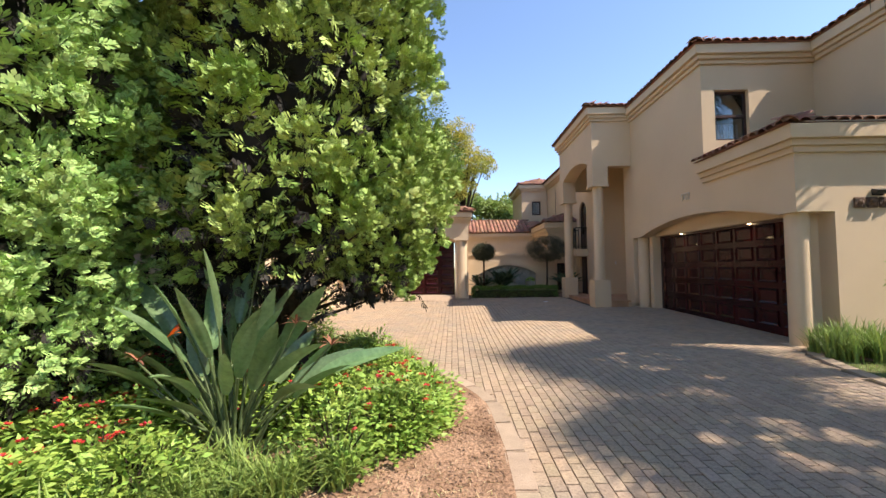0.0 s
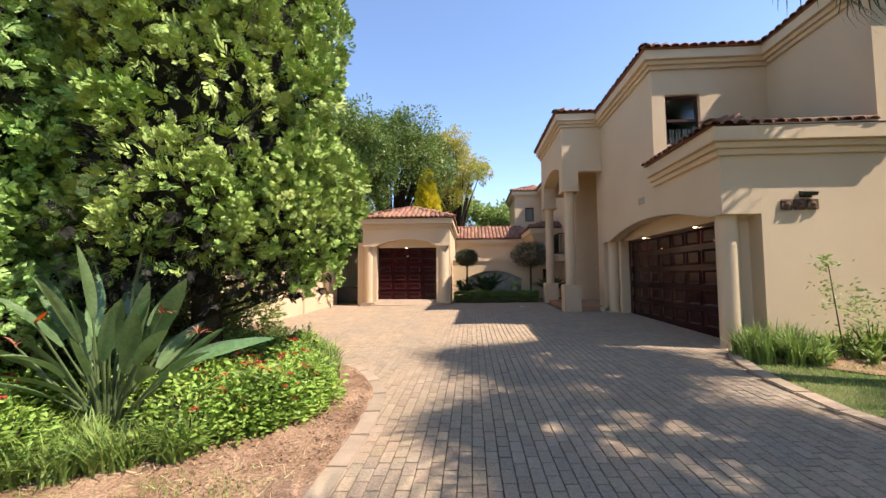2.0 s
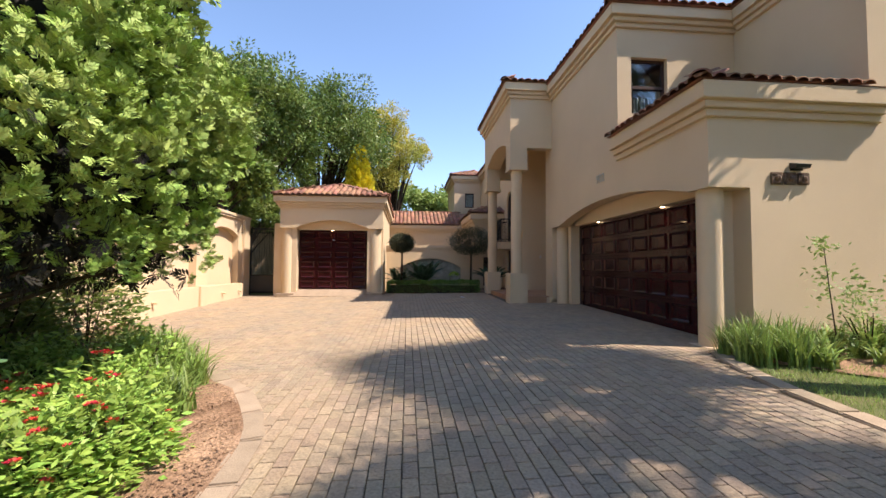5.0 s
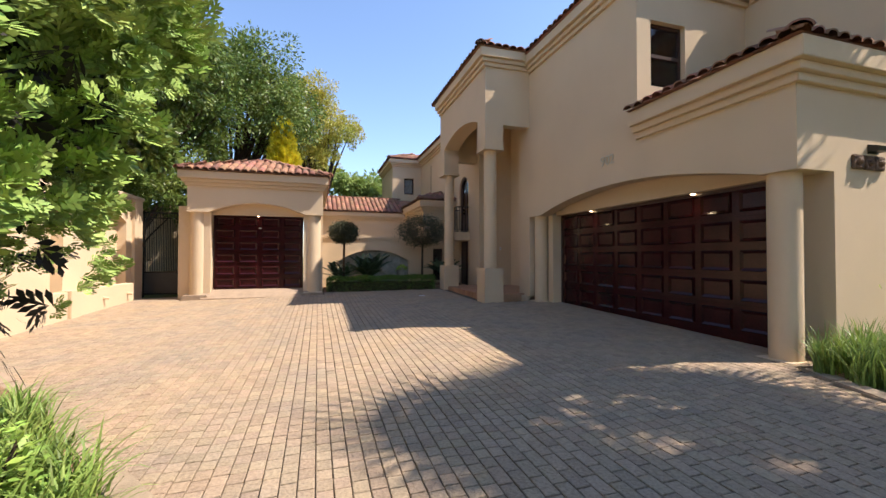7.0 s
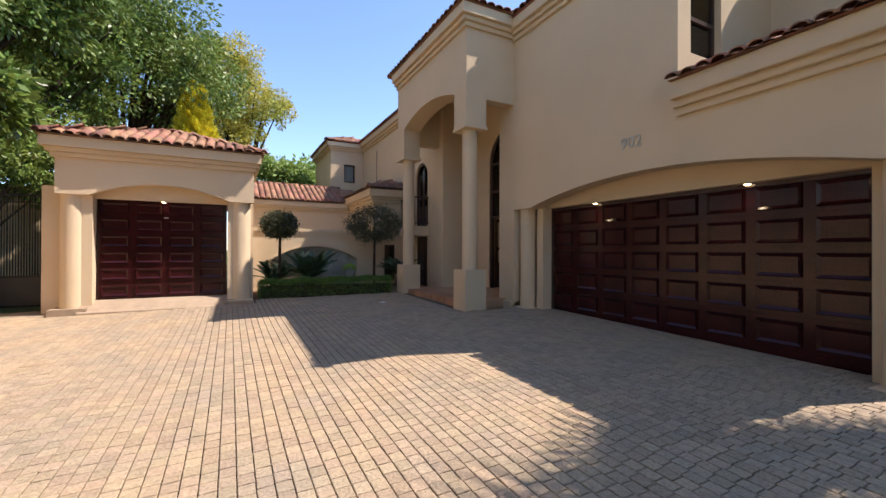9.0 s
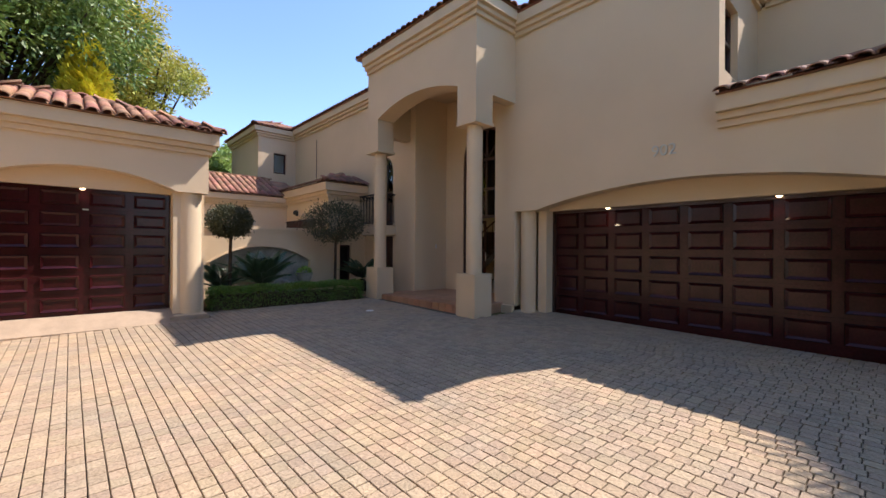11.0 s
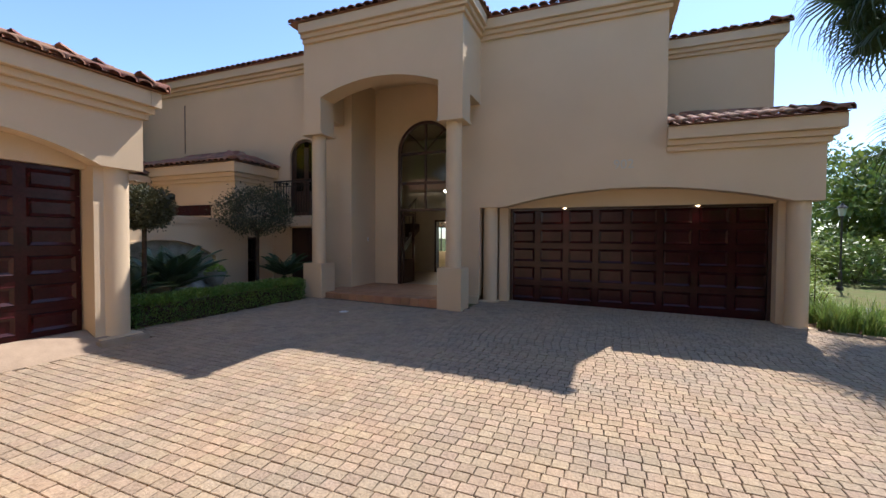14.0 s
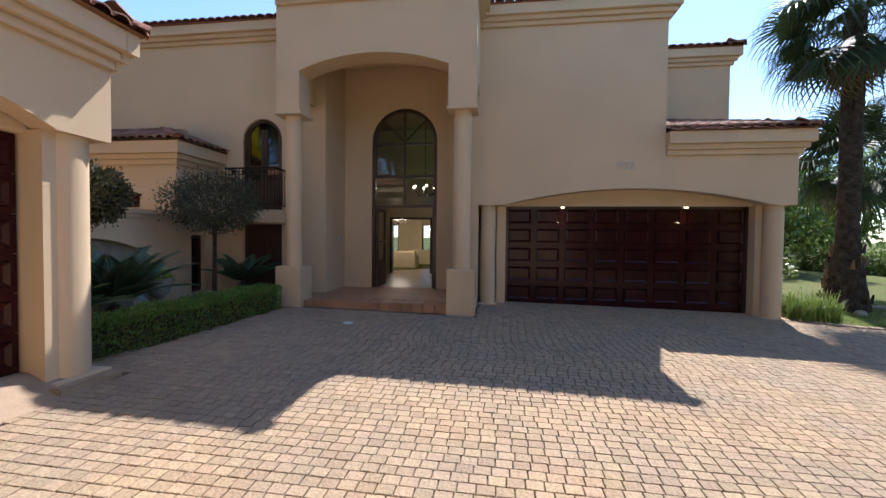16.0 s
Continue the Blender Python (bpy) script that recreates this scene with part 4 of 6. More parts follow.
for x, y, z, e in ((13.6, 17.1, 2.2, 40.0), (9.4, 15.25, 2.9, 2.0)):
    l_ = bpy.data.lights.new("chandelier_light", "POINT")
    l_.energy, l_.color, l_.shadow_soft_size = e, (1, 0.82, 0.58), 0.3
    new("chandelier_light", l_).location = (x, y, z)


def sofa(x, y, w, label):
    s_ = empty("sofa", (x, y, 0.145))
    part("base", boxes((x, x + 0.85, y, y + w, 0.15, 0.45), bev=0.03), SOFACLOTH, s_)
    part("backrest", boxes((x, x + 0.2, y, y + w, 0.45, 0.88), bev=0.05), SOFACLOTH, s_)
    for a in (y, y + w - 0.2):
        part("armrest", boxes((x + 0.2, x + 0.85, a, a + 0.2, 0.45, 0.66), bev=0.04), SOFACLOTH, s_)
    for k in range(2):
        h = (w - 0.4) / 2
        part("seat_cushion", boxes((x + 0.2, x + 0.85, y + 0.2 + h * k, y + 0.2 + h * (k + 1) - 0.01, 0.45, 0.56), bev=0.03), SOFACLOTH, s_)
    return tagged(s_, label, "sofa", "sofas")


sofa(14.2, 16.5, 1.9, "cream cloth sofa in the lounge")
sofa(16.2, 15.2, 1.9, "cream cloth sofa before the garden windows")
stair = empty("staircase", (8.6, 17.4, 0.145))
for k in range(11):
    part("step", boxes((8.5 + 0.27 * k, 8.8 + 0.27 * k, 17.5, 18.7, 0.146 if k < 1 else 0.145 + 0.17 * k - 0.1, 0.145 + 0.17 * (k + 1)), bev=0.008), FRAMEWOOD, stair)
    part("baluster", tube(bmesh.new(), (8.65 + 0.27 * k, 17.56, 0.145 + 0.17 * (k + 1)), (8.65 + 0.27 * k, 17.56, 1.05 + 0.17 * (k + 1)), 0.012, 0.012, 6), IRON, stair)
part("stringer", slab(bmesh.new(), [(8.45, 0.146), (8.9, 0.146), (11.5, 1.75), (11.5, 2.0)], "y", 17.46, 17.5), FRAMEWOOD, stair)
part("handrail", tube(bmesh.new(), (8.6, 17.56, 1.22), (11.4, 17.56, 2.98), 0.03, 0.03, 10), FRAMEWOOD, stair)
tagged(stair, "dark wooden staircase with an iron balustrade", "staircase")

# ---- lamps and small things on the walls ----
def downlight(x, y, z, label, glow_out=(-1, 0)):
    d = empty("downlight", (x, y, z))
    part("ring", tube(bmesh.new(), (x, y, z), (x, y, z - 0.012), 0.055, 0.055, 20), NUMERAL, d)
    part("lamp", lathe(bmesh.new(), (x, y, z - 0.032), [(0.012, 0.0), (0.034, 0.006), (0.04, 0.018)], 14), LAMPGLOW, d)
    return tagged(d, label, "downlight", "downlights")


for y in (11.65, 9.06):
    downlight(6.81, y, 2.17, "small lit downlight over the double garage door")
downlight(-0.72, 17.395, 2.36, "small lit downlight over the single garage door")
for x, y, z in ((6.81, 11.65, 2.1), (6.81, 9.06, 2.1), (-0.72, 17.395, 2.3)):
    l_ = bpy.data.lights.new("downlight_beam", "SPOT")
    l_.energy, l_.color, l_.spot_size, l_.spot_blend, l_.shadow_soft_size = 1.0, (1, 0.78, 0.5), radians(100), 0.6, 0.03
    new("downlight_beam", l_).matrix_world = look((x, y, z), (x, y, 0))
wl = empty("wall_lamp", (7.64, 7.23, 2.5))
part("back_plate", boxes((7.55, 7.74, 7.215, 7.23, 2.43, 2.54)), PLASTIC, wl)
part("shade", slab(bmesh.new(), [(7.1, 2.5), (7.215, 2.54), (7.215, 2.45), (7.12, 2.45)], "x", 7.53, 7.76), PLASTIC, wl)
tagged(wl, "black metal wall lamp over the tile plaques", "wall lamp")
for k in range(3):
    x = 7.23 + 0.205 * k
    pl = empty("tile_plaque", (x, 7.27, 2.22))
    part("tile", boxes((x, x + 0.19, 7.195, 7.23, 2.22, 2.4), bev=0.012), PLAQUE, pl)
    bm = bmesh.new()
    ball(bm, (x + 0.095, 7.194, 2.31), 0.045, 8, 1.1)
    box(bm, x + 0.03, x + 0.16, 7.186, 7.197, 2.24, 2.255)
    box(bm, x + 0.03, x + 0.16, 7.186, 7.197, 2.365, 2.38)
    part("relief", bm, PLAQUE, pl)
    tagged(pl, "rough brown relief tile set on the garage wall", "plaque", "tile plaques")
fl = empty("wall_lamp", (5.0, 21.98, 2.55))
part("back_plate", tube(bmesh.new(), (5.0, 21.98, 2.55), (4.96, 21.98, 2.55), 0.1, 0.1, 16), PLASTIC, fl)
part("shade", ball(bmesh.new(), (4.95, 21.98, 2.57), 0.1, 14, 0.9), PLASTIC, fl)
tagged(fl, "round black wall lamp on the low wing", "wall lamp")

num = bpy.data.curves.new("numeral", "FONT")
num.body, num.size, num.extrude = "902", 0.26, 0.006
tmp = new("house_number_text", num)
me = bpy.data.meshes.new_from_object(tmp.evaluated_get(bpy.context.evaluated_depsgraph_get()))
bpy.data.objects.remove(tmp)
me.name = "house_number"
me.materials.append(NUMERAL)
hn = new("house_number", me)
hn.matrix_world = Matrix.Translation((6.29, 10.66, 2.9)) @ Matrix(((0, 0, -1, 0), (-1, 0, 0, 0), (0, 1, 0, 0), (0, 0, 0, 1)))
tagged(hn, "pale metal house number 902 on the stucco", "house number")

lp = empty("garden_lamp_post", (13.6, 4.0, gz(13.6, 4.0)))
g0 = gz(13.6, 4.0)
part("pole", lathe(bmesh.new(), (13.6, 4.0, g0), [(0.09, -0.1), (0.09, 0.06), (0.06, 0.1), (0.05, 0.5), (0.03, 0.56), (0.028, 2.2), (0.05, 2.24), (0.03, 2.28)], 14), GATEPANEL, lp)
part("lantern", lathe(bmesh.new(), (13.6, 4.0, g0 + 2.28), [(0.07, 0.0), (0.11, 0.24)], 6), FROSTED, lp, "pale blue frosted lantern panes")
part("cap", lathe(bmesh.new(), (13.6, 4.0, g0 + 2.52), [(0.15, 0.0), (0.13, 0.03), (0.05, 0.11), (0.015, 0.17)], 6), GATEPANEL, lp)
tagged(lp, "slim dark garden lamp post with a pale lantern", "lamp post")

# ---- side gate ----
gate = empty("metal_gate", (-4.1, 18.6, -0.1))
part("gate_frame", boxes((-4.12, -4.07, 18.58, 18.62, -0.12, 2.5), (-2.92, -2.87, 18.58, 18.62, -0.12, 2.5), (-4.07, -2.92, 18.58, 18.62, 2.45, 2.5), (-4.07, -2.92, 18.58, 18.62, 2.3, 2.33), (-4.07, -2.92, 18.58, 18.62, -0.05, 0.0)), IRON, gate)
part("sheet", boxes((-4.07, -2.92, 18.595, 18.605, 0.0, 0.62)), GATEPANEL, gate)
part("rail", boxes((-4.07, -2.92, 18.585, 18.615, 0.62, 0.66)), IRON, gate)
for k in range(24):
    x = -4.045 + 0.0465 * k
    part("bar", tube(bmesh.new(), (x, 18.6, 0.64), (x, 18.6, 2.46 + 0.2 * (k % 2)), 0.013, 0.013 if k % 2 == 0 else 0.004, 6), IRON, gate)
part("handle", boxes((-3.98, -3.88, 18.54, 18.58, 1.0, 1.03), bev=0.004), IRON, gate)
tagged(gate, "closed black metal side gate with a sheet panel", "gate")
tagged(part("wall_gatepost", boxes((-2.87, -2.54, 17.53, 18.75, -0.6, 2.6)), STUCCO), "stucco gate pier beside the single garage", "pier", kind="structure")
spr = empty("drain_cover", (3.92, 15.54, gz(3.92, 15.54)))
part("rim", tube(bmesh.new(), (3.92, 15.54, gz(3.92, 15.54) - 0.02), (3.92, 15.54, gz(3.92, 15.54) + 0.012), 0.09, 0.085, 18), NUMERAL, spr)
part("lid", tube(bmesh.new(), (3.92, 15.54, gz(3.92, 15.54)), (3.92, 15.54, gz(3.92, 15.54) + 0.016), 0.06, 0.06, 14), CURTAIN, spr)
tagged(spr, "small round pale cover set in the paving", "drain cover")

# ---- plants ----
SPRAY_V, SPRAY_Q = spray_shape()
TUFT_SHAPES = [tuft_shape(k) for k in range(3)]
LEAF_V, LEAF_Q = leaf_shape()


def unit(v):
    return v / np.maximum(np.linalg.norm(v, axis=1, keepdims=True), 1e-6)


def conifer(at, radius, z_low, z_top, shoulder, plumes, per, label, seed, face=None, green=None):
    """A dense conifer: a trunk, limbs, and plumes of flat sprays with dark gaps between them, the shade in the gaps
    painted as near-black inner twigs and core.
    """
    green = green or THUJA
    r_ = np.random.default_rng(seed)
    top = empty("conifer_tree", (at[0], at[1], gz(at[0], at[1])))
    g0 = gz(at[0], at[1])
    bm = bmesh.new()
    p = Vector((at[0], at[1], g0 - 0.1))
    for k in range(6):
        q = Vector((at[0] + r_.uniform(-0.08, 0.08), at[1] + r_.uniform(-0.08, 0.08), g0 + (z_top - g0) * (k + 1) / 6.5))
        tube(bm, p, q, 0.2 * (1 - k / 7), 0.2 * (1 - (k + 1) / 7), 10)
        p = q
    part("trunk", bm, BARK, top)
    def rad(z):
        t = np.clip((z - z_low) / (z_top - z_low), 0, 1)
        low = np.clip((z - z_low + 0.9) / 1.2, 0.85, 1)
        return radius * low * np.where(t < shoulder, 1.0, np.sqrt(np.clip(1 - ((t - shoulder) / (1 - shoulder)) ** 2, 0, 1)))
    low_n = int(plumes * 0.33)
    z = np.concatenate([r_.uniform(z_low, z_low + 1.5, low_n), np.where(r_.uniform(0, 1, plumes - low_n) < 0.72, r_.uniform(z_low, 5.4, plumes - low_n), r_.uniform(5.4, z_top, plumes - low_n))])
    a = np.where(r_.uniform(0, 1, plumes) < 0.75, r_.uniform(-2.7, 1.3, plumes), r_.uniform(0, 2 * math.pi, plumes))
    if face is not None:
        a[:low_n] = face + r_.uniform(-1.2, 1.3, low_n)
        z[:low_n] -= 0.35
    rr = rad(z) * r_.uniform(0.62, 1.0, plumes)
    c = np.stack([at[0] + rr * np.cos(a), at[1] + rr * np.sin(a), z], 1)
    out = np.stack([np.cos(a), np.sin(a), np.full(plumes, 0.75)], 1)
    for k in range(0, plumes, 8):
        part("branch", tube(bmesh.new(), (at[0], at[1], max(g0 + 0.4, z[k] - 0.5)), tuple(c[k] - out[k] * 0.1), 0.03, 0.008, 5, False), BARK, top)
    n = plumes * per
    idx = np.repeat(np.arange(plumes), per)
    size = r_.uniform(0.19, 0.4, plumes)[idx]
    off = unit(r_.normal(0, 1, (n, 3)) + 0.75 * out[idx])
    loc = c[idx] + off * (size * r_.uniform(0.5, 0.85, n))[:, None] * np.array([0.75, 0.75, 1.35])
    d = unit(off * 0.8 + out[idx] * 0.45 + r_.normal(0, 0.2, (n, 3)) + np.array([0, 0, 0.45]))
    kind_ = r_.integers(0, 3, n)
    grow = r_.uniform(0.12, 0.2, n) * np.where(idx < low_n, 0.85, 1.0)
    for j in range(3):
        w = kind_ == j
        fan("sprays", *TUFT_SHAPES[j], frames_along(d[w], r_.normal(0, 0.6, w.sum()), grow[w]), loc[w], green, top, "bright green flat conifer sprays", "stuff")
    # The dry inner twigs carry the crown's shade in their near-black colour.
    for name_, count, inner, outer, small, large, mat_, text in (("inner_sprays", 20, 0.4, 0.74, 0.14, 0.24, green, "shaded inner sprays"), ("dry_inner_sprays", 9, 0.3, 0.55, 0.16, 0.3, THUJADRYSHADE, "dead inner twigs coloured near black for crown shade")):
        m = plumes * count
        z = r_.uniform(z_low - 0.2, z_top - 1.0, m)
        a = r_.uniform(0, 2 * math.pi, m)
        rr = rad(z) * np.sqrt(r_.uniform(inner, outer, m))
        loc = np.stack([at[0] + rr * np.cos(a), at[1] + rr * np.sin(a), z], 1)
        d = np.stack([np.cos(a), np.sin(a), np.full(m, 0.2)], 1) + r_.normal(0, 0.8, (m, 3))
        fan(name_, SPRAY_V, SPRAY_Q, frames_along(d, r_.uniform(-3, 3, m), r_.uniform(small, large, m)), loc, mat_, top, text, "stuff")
    # Solid near-black hull, added to paint deep shade between the plumes.
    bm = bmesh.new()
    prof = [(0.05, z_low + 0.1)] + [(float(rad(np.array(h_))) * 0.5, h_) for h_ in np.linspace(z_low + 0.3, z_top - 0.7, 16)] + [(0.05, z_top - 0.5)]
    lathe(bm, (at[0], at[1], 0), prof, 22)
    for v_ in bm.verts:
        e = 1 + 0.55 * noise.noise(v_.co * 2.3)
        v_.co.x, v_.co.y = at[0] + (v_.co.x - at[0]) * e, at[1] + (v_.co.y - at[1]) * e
    part("twig_mass", bm, THUJADRYSHADE, top, "solid near-black core standing in for shade inside the crown", smooth=True)
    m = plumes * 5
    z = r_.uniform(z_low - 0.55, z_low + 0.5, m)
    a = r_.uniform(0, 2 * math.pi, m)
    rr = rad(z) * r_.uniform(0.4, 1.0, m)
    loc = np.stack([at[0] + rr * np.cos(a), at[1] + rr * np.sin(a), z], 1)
    fan("dry_sprays", SPRAY_V, SPRAY_Q, frames_along(r_.normal(0, 0.7, (m, 3)) + np.array([0, 0, -0.9]), r_.uniform(-3, 3, m), r_.uniform(0.1, 0.18, m)), loc, THUJADRYSHADE, top, "brown dry lower sprays", "stuff")
    return tagged(top, label, "tree", "conifers by the bed")


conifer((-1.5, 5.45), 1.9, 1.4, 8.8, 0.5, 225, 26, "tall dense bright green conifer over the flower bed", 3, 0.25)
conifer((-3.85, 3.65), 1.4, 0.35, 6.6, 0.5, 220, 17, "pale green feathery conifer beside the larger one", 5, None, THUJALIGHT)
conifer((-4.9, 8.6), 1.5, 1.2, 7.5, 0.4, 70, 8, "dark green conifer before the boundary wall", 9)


def broadleaf(name, at, trunk_h, clumps, leaf_n, leaf_size, mat_, label, seed, r_tr=0.16, limbs=True, group=""):
    """A tree: a trunk that forks into limbs, and leaves round many uneven clumps, given as (x, y, z, radius)."""
    r_ = np.random.default_rng(seed)
    g0 = gz(at[0], at[1])
    top = empty(name, (at[0], at[1], g0))
    bm = bmesh.new()
    fork = Vector((at[0], at[1], g0 + trunk_h))
    tube(bm, (at[0], at[1], g0 - 0.15), fork, r_tr, r_tr * 0.7, 10)
    part("trunk", bm, BARK, top)
    if limbs:
        bm = bmesh.new()
        for x, y, z, r in clumps:
            mid = fork.lerp(Vector((x, y, z)), 0.5) + Vector((0, 0, 0.12 * (z - fork.z)))
            tube(bm, fork, mid, r_tr * 0.45, r_tr * 0.28, 6, False)
            tube(bm, mid, (x, y, z + 0.4 * r), r_tr * 0.28, r_tr * 0.08, 6, False)
        part("branchwork", bm, BARK, top)
    w = np.array([c[3] ** 2 for c in clumps])
    idx = r_.choice(len(clumps), leaf_n, p=w / w.sum())
    cl = np.array(clumps)
    sub = 26
    su = unit(r_.normal(0, 1, (len(clumps) * sub, 3))) * (r_.uniform(0.55, 1.0, len(clumps) * sub))[:, None]
    pick = idx * sub + r_.integers(0, sub, leaf_n)
    dirv = unit(r_.normal(0, 1, (leaf_n, 3)))
    loc = cl[idx, :3] + (su[pick] + dirv * r_.uniform(0.1, 0.34, leaf_n)[:, None]) * cl[idx, 3:4] * np.array([1, 1, 0.85])
    d = unit(dirv + su[pick] * 0.6 + np.array([0, 0, -0.35]) + r_.normal(0, 0.3, (leaf_n, 3)))
    fan("leaves", LEAF_V, LEAF_Q, frames_along(d, r_.uniform(-3, 3, leaf_n), r_.uniform(0.7, 1.3, leaf_n) * leaf_size), loc, mat_, top, "", "stuff")
    return tagged(top, label, "tree", group)


def crown(at, r, n, seed, flat=0.8, small=0.45):
    r_ = random.Random(seed)
    out = []
    for _ in range(n):
        a, e, d = r_.uniform(0, 6.28), r_.uniform(-0.9, 1.3), r_.uniform(0.35, 0.85) * r
        out.append((at[0] + d * math.cos(a) * math.cos(e), at[1] + d * math.sin(a) * math.cos(e), at[2] + d * math.sin(e) * flat, r * r_.uniform(small * 0.6, small)))
    return out


broadleaf("shade_tree", (-5.6, 21.6), 2.5, crown((-5.6, 21.9, 7.2), 3.9, 34, 1), 44000, 0.16, LEAFDARK, "big dark green tree behind the side gate", 21, 0.22)
broadleaf("shade_tree", (-3.0, 26), 3.0, crown((-3.0, 25.4, 8.4), 3.8, 34, 2), 40000, 0.16, LEAFDARK, "dark green leafy tree behind the single garage", 22, 0.24)
broadleaf("shade_tree", (-6.0, 12.6), 2.5, crown((-4.9, 13.2, 5.2), 2.3, 18, 4), 24000, 0.13, LEAFDARK, "dark green tree overhanging the boundary wall", 23, 0.2)
broadleaf("shade_tree", (-7.6, 17), 2.5, crown((-7.6, 17, 5.9), 3.2, 22, 6), 26000, 0.15, LEAFDARK, "dark green tree overhanging the boundary wall", 26, 0.2)
broadleaf("yellowing_tree", (1.2, 29), 3.5, crown((0.3, 28.6, 8.0), 3.9, 44, 3, 0.9, 0.28), 42000, 0.13, LEAFYELLOW, "feathery tree with yellow-green autumn leaves", 24, 0.2)
broadleaf("shade_tree", (-8.5, 10), 2.2, crown((-8.5, 10, 5.5), 3.0, 16, 5), 9000, 0.24, LEAFDARK, "dark green tree beyond the boundary wall", 25, 0.2)
for k, (x, y, z, r) in enumerate(((3.6, 30, 4.6, 1.9), (5.8, 33, 5.3, 2.2), (2.2, 34, 5.2, 2.3))):
    broadleaf("bamboo_clump", (x, y), 1.5, crown((x, y, z), r, 14, 40 + k, 1.2, 0.4), 4200, 0.3, BAMBOO, "light green bamboo-like clump beyond the roofs", 50 + k, 0.08, True, "far garden clumps")


def golden(at, h0, h1, r, seed):
    r_ = np.random.default_rng(seed)
    top = empty("golden_conifer", (at[0], at[1], gz(*at)))
    part("trunk", tube(bmesh.new(), (at[0], at[1], gz(*at) - 0.1), (at[0], at[1], h1 - 0.4), 0.1, 0.03, 8), BARK, top)
    n = 2600
    t = r_.uniform(0, 1, n)
    a = r_.uniform(0, 6.28, n)
    rr = r * (1 - t) ** 0.7 * (0.6 + 0.5 * np.sin(a * 5 + t * 20) ** 2)
    loc = np.stack([at[0] + rr * np.cos(a), at[1] + rr * np.sin(a), h0 + (h1 - h0) * t], 1)
    d = np.stack([np.cos(a), np.sin(a), np.full(n, 1.3)], 1) + r_.normal(0, 0.3, (n, 3))
    fan("sprays", SPRAY_V, SPRAY_Q, frames_along(d, r_.uniform(-3, 3, n), r_.uniform(0.25, 0.45, n)), loc, GOLDLEAF, top, "golden yellow sprays", "stuff")
    tagged(top, "slim golden yellow conifer behind the single garage", "tree")


broadleaf("shade_tree", (-5.6, 18.6), 2.6, crown((-4.7, 18.6, 7.4), 2.6, 26, 9), 26000, 0.15, LEAFDARK, "dark green tree rising behind the boundary wall", 29, 0.2)
broadleaf("overhanging_tree", (-5.2, 17.3), 2.2, crown((-4.3, 17.4, 4.4), 1.3, 14, 8), 3600, 0.26, LEAFDARK, "large-leaved tree hanging over the boundary wall", 28, 0.12)
broadleaf("garden_bush", (-5.4, 20.2), 0.6, crown((-4.5, 20.4, 3.6), 1.9, 16, 7), 16000, 0.13, LEAFDARK, "dark bush rising over the side gate", 27, 0.1)
golden((-0.55, 23.9), 3.2, 7.2, 0.85, 31)

PARK = []
# far trees that close the view beyond the lawn
for k, (x, y, r, z) in enumerate(((20, -1, 3.2, 3.4), (26, -6, 4.0, 3.8), (17, -11, 3.6, 3.4), (33, -1, 4.5, 4.4), (23, -14, 4.4, 4.2), (30, -12, 5.0, 5.0), (40, -8, 5.5, 5.0))):
    broadleaf("park_tree", (x, y), 1.2, crown((x, y, z - 0.5), r, 15, 60 + k, 0.8), 5200, 0.34, BAMBOO if k % 3 == 2 else LEAFDARK, "hazy green tree beyond the lawn", 70 + k, 0.14, True, "park trees")
for k, (x, y, r, z) in enumerate(((-11, -4, 4, 4.5), (-14, 4, 4, 5), (-2, -14, 4.5, 5), (10, -12, 4.5, 5))):
    broadleaf("street_tree", (x, y), 1.8, crown((x, y, z), r, 15, 90 + k, 0.8), 4200, 0.4, LEAFDARK, "green tree on the street side", 95 + k, 0.18, True, "street trees")


for k in range(22):
    x, y = 13.5 + 15 * ((k * 0.618) % 1), 4.5 - 15 * ((k * 0.381 + 0.1) % 1)
    if x < 17 and y > 2.5:
        x += 4
    h_ = 1.1 + 1.3 * ((k * 0.77) % 1)
    PARK.append((x, y, h_))
PARK += [(15.2, 5.4, 1.5), (17.2, 4.6, 2.0), (19.4, 5.8, 2.2), (21.5, 4.2, 2.4), (16.2, 2.5, 1.6), (18.8, 2.2, 2.0), (23.5, 6.4, 2.6), (25.5, 2.0, 2.8)]

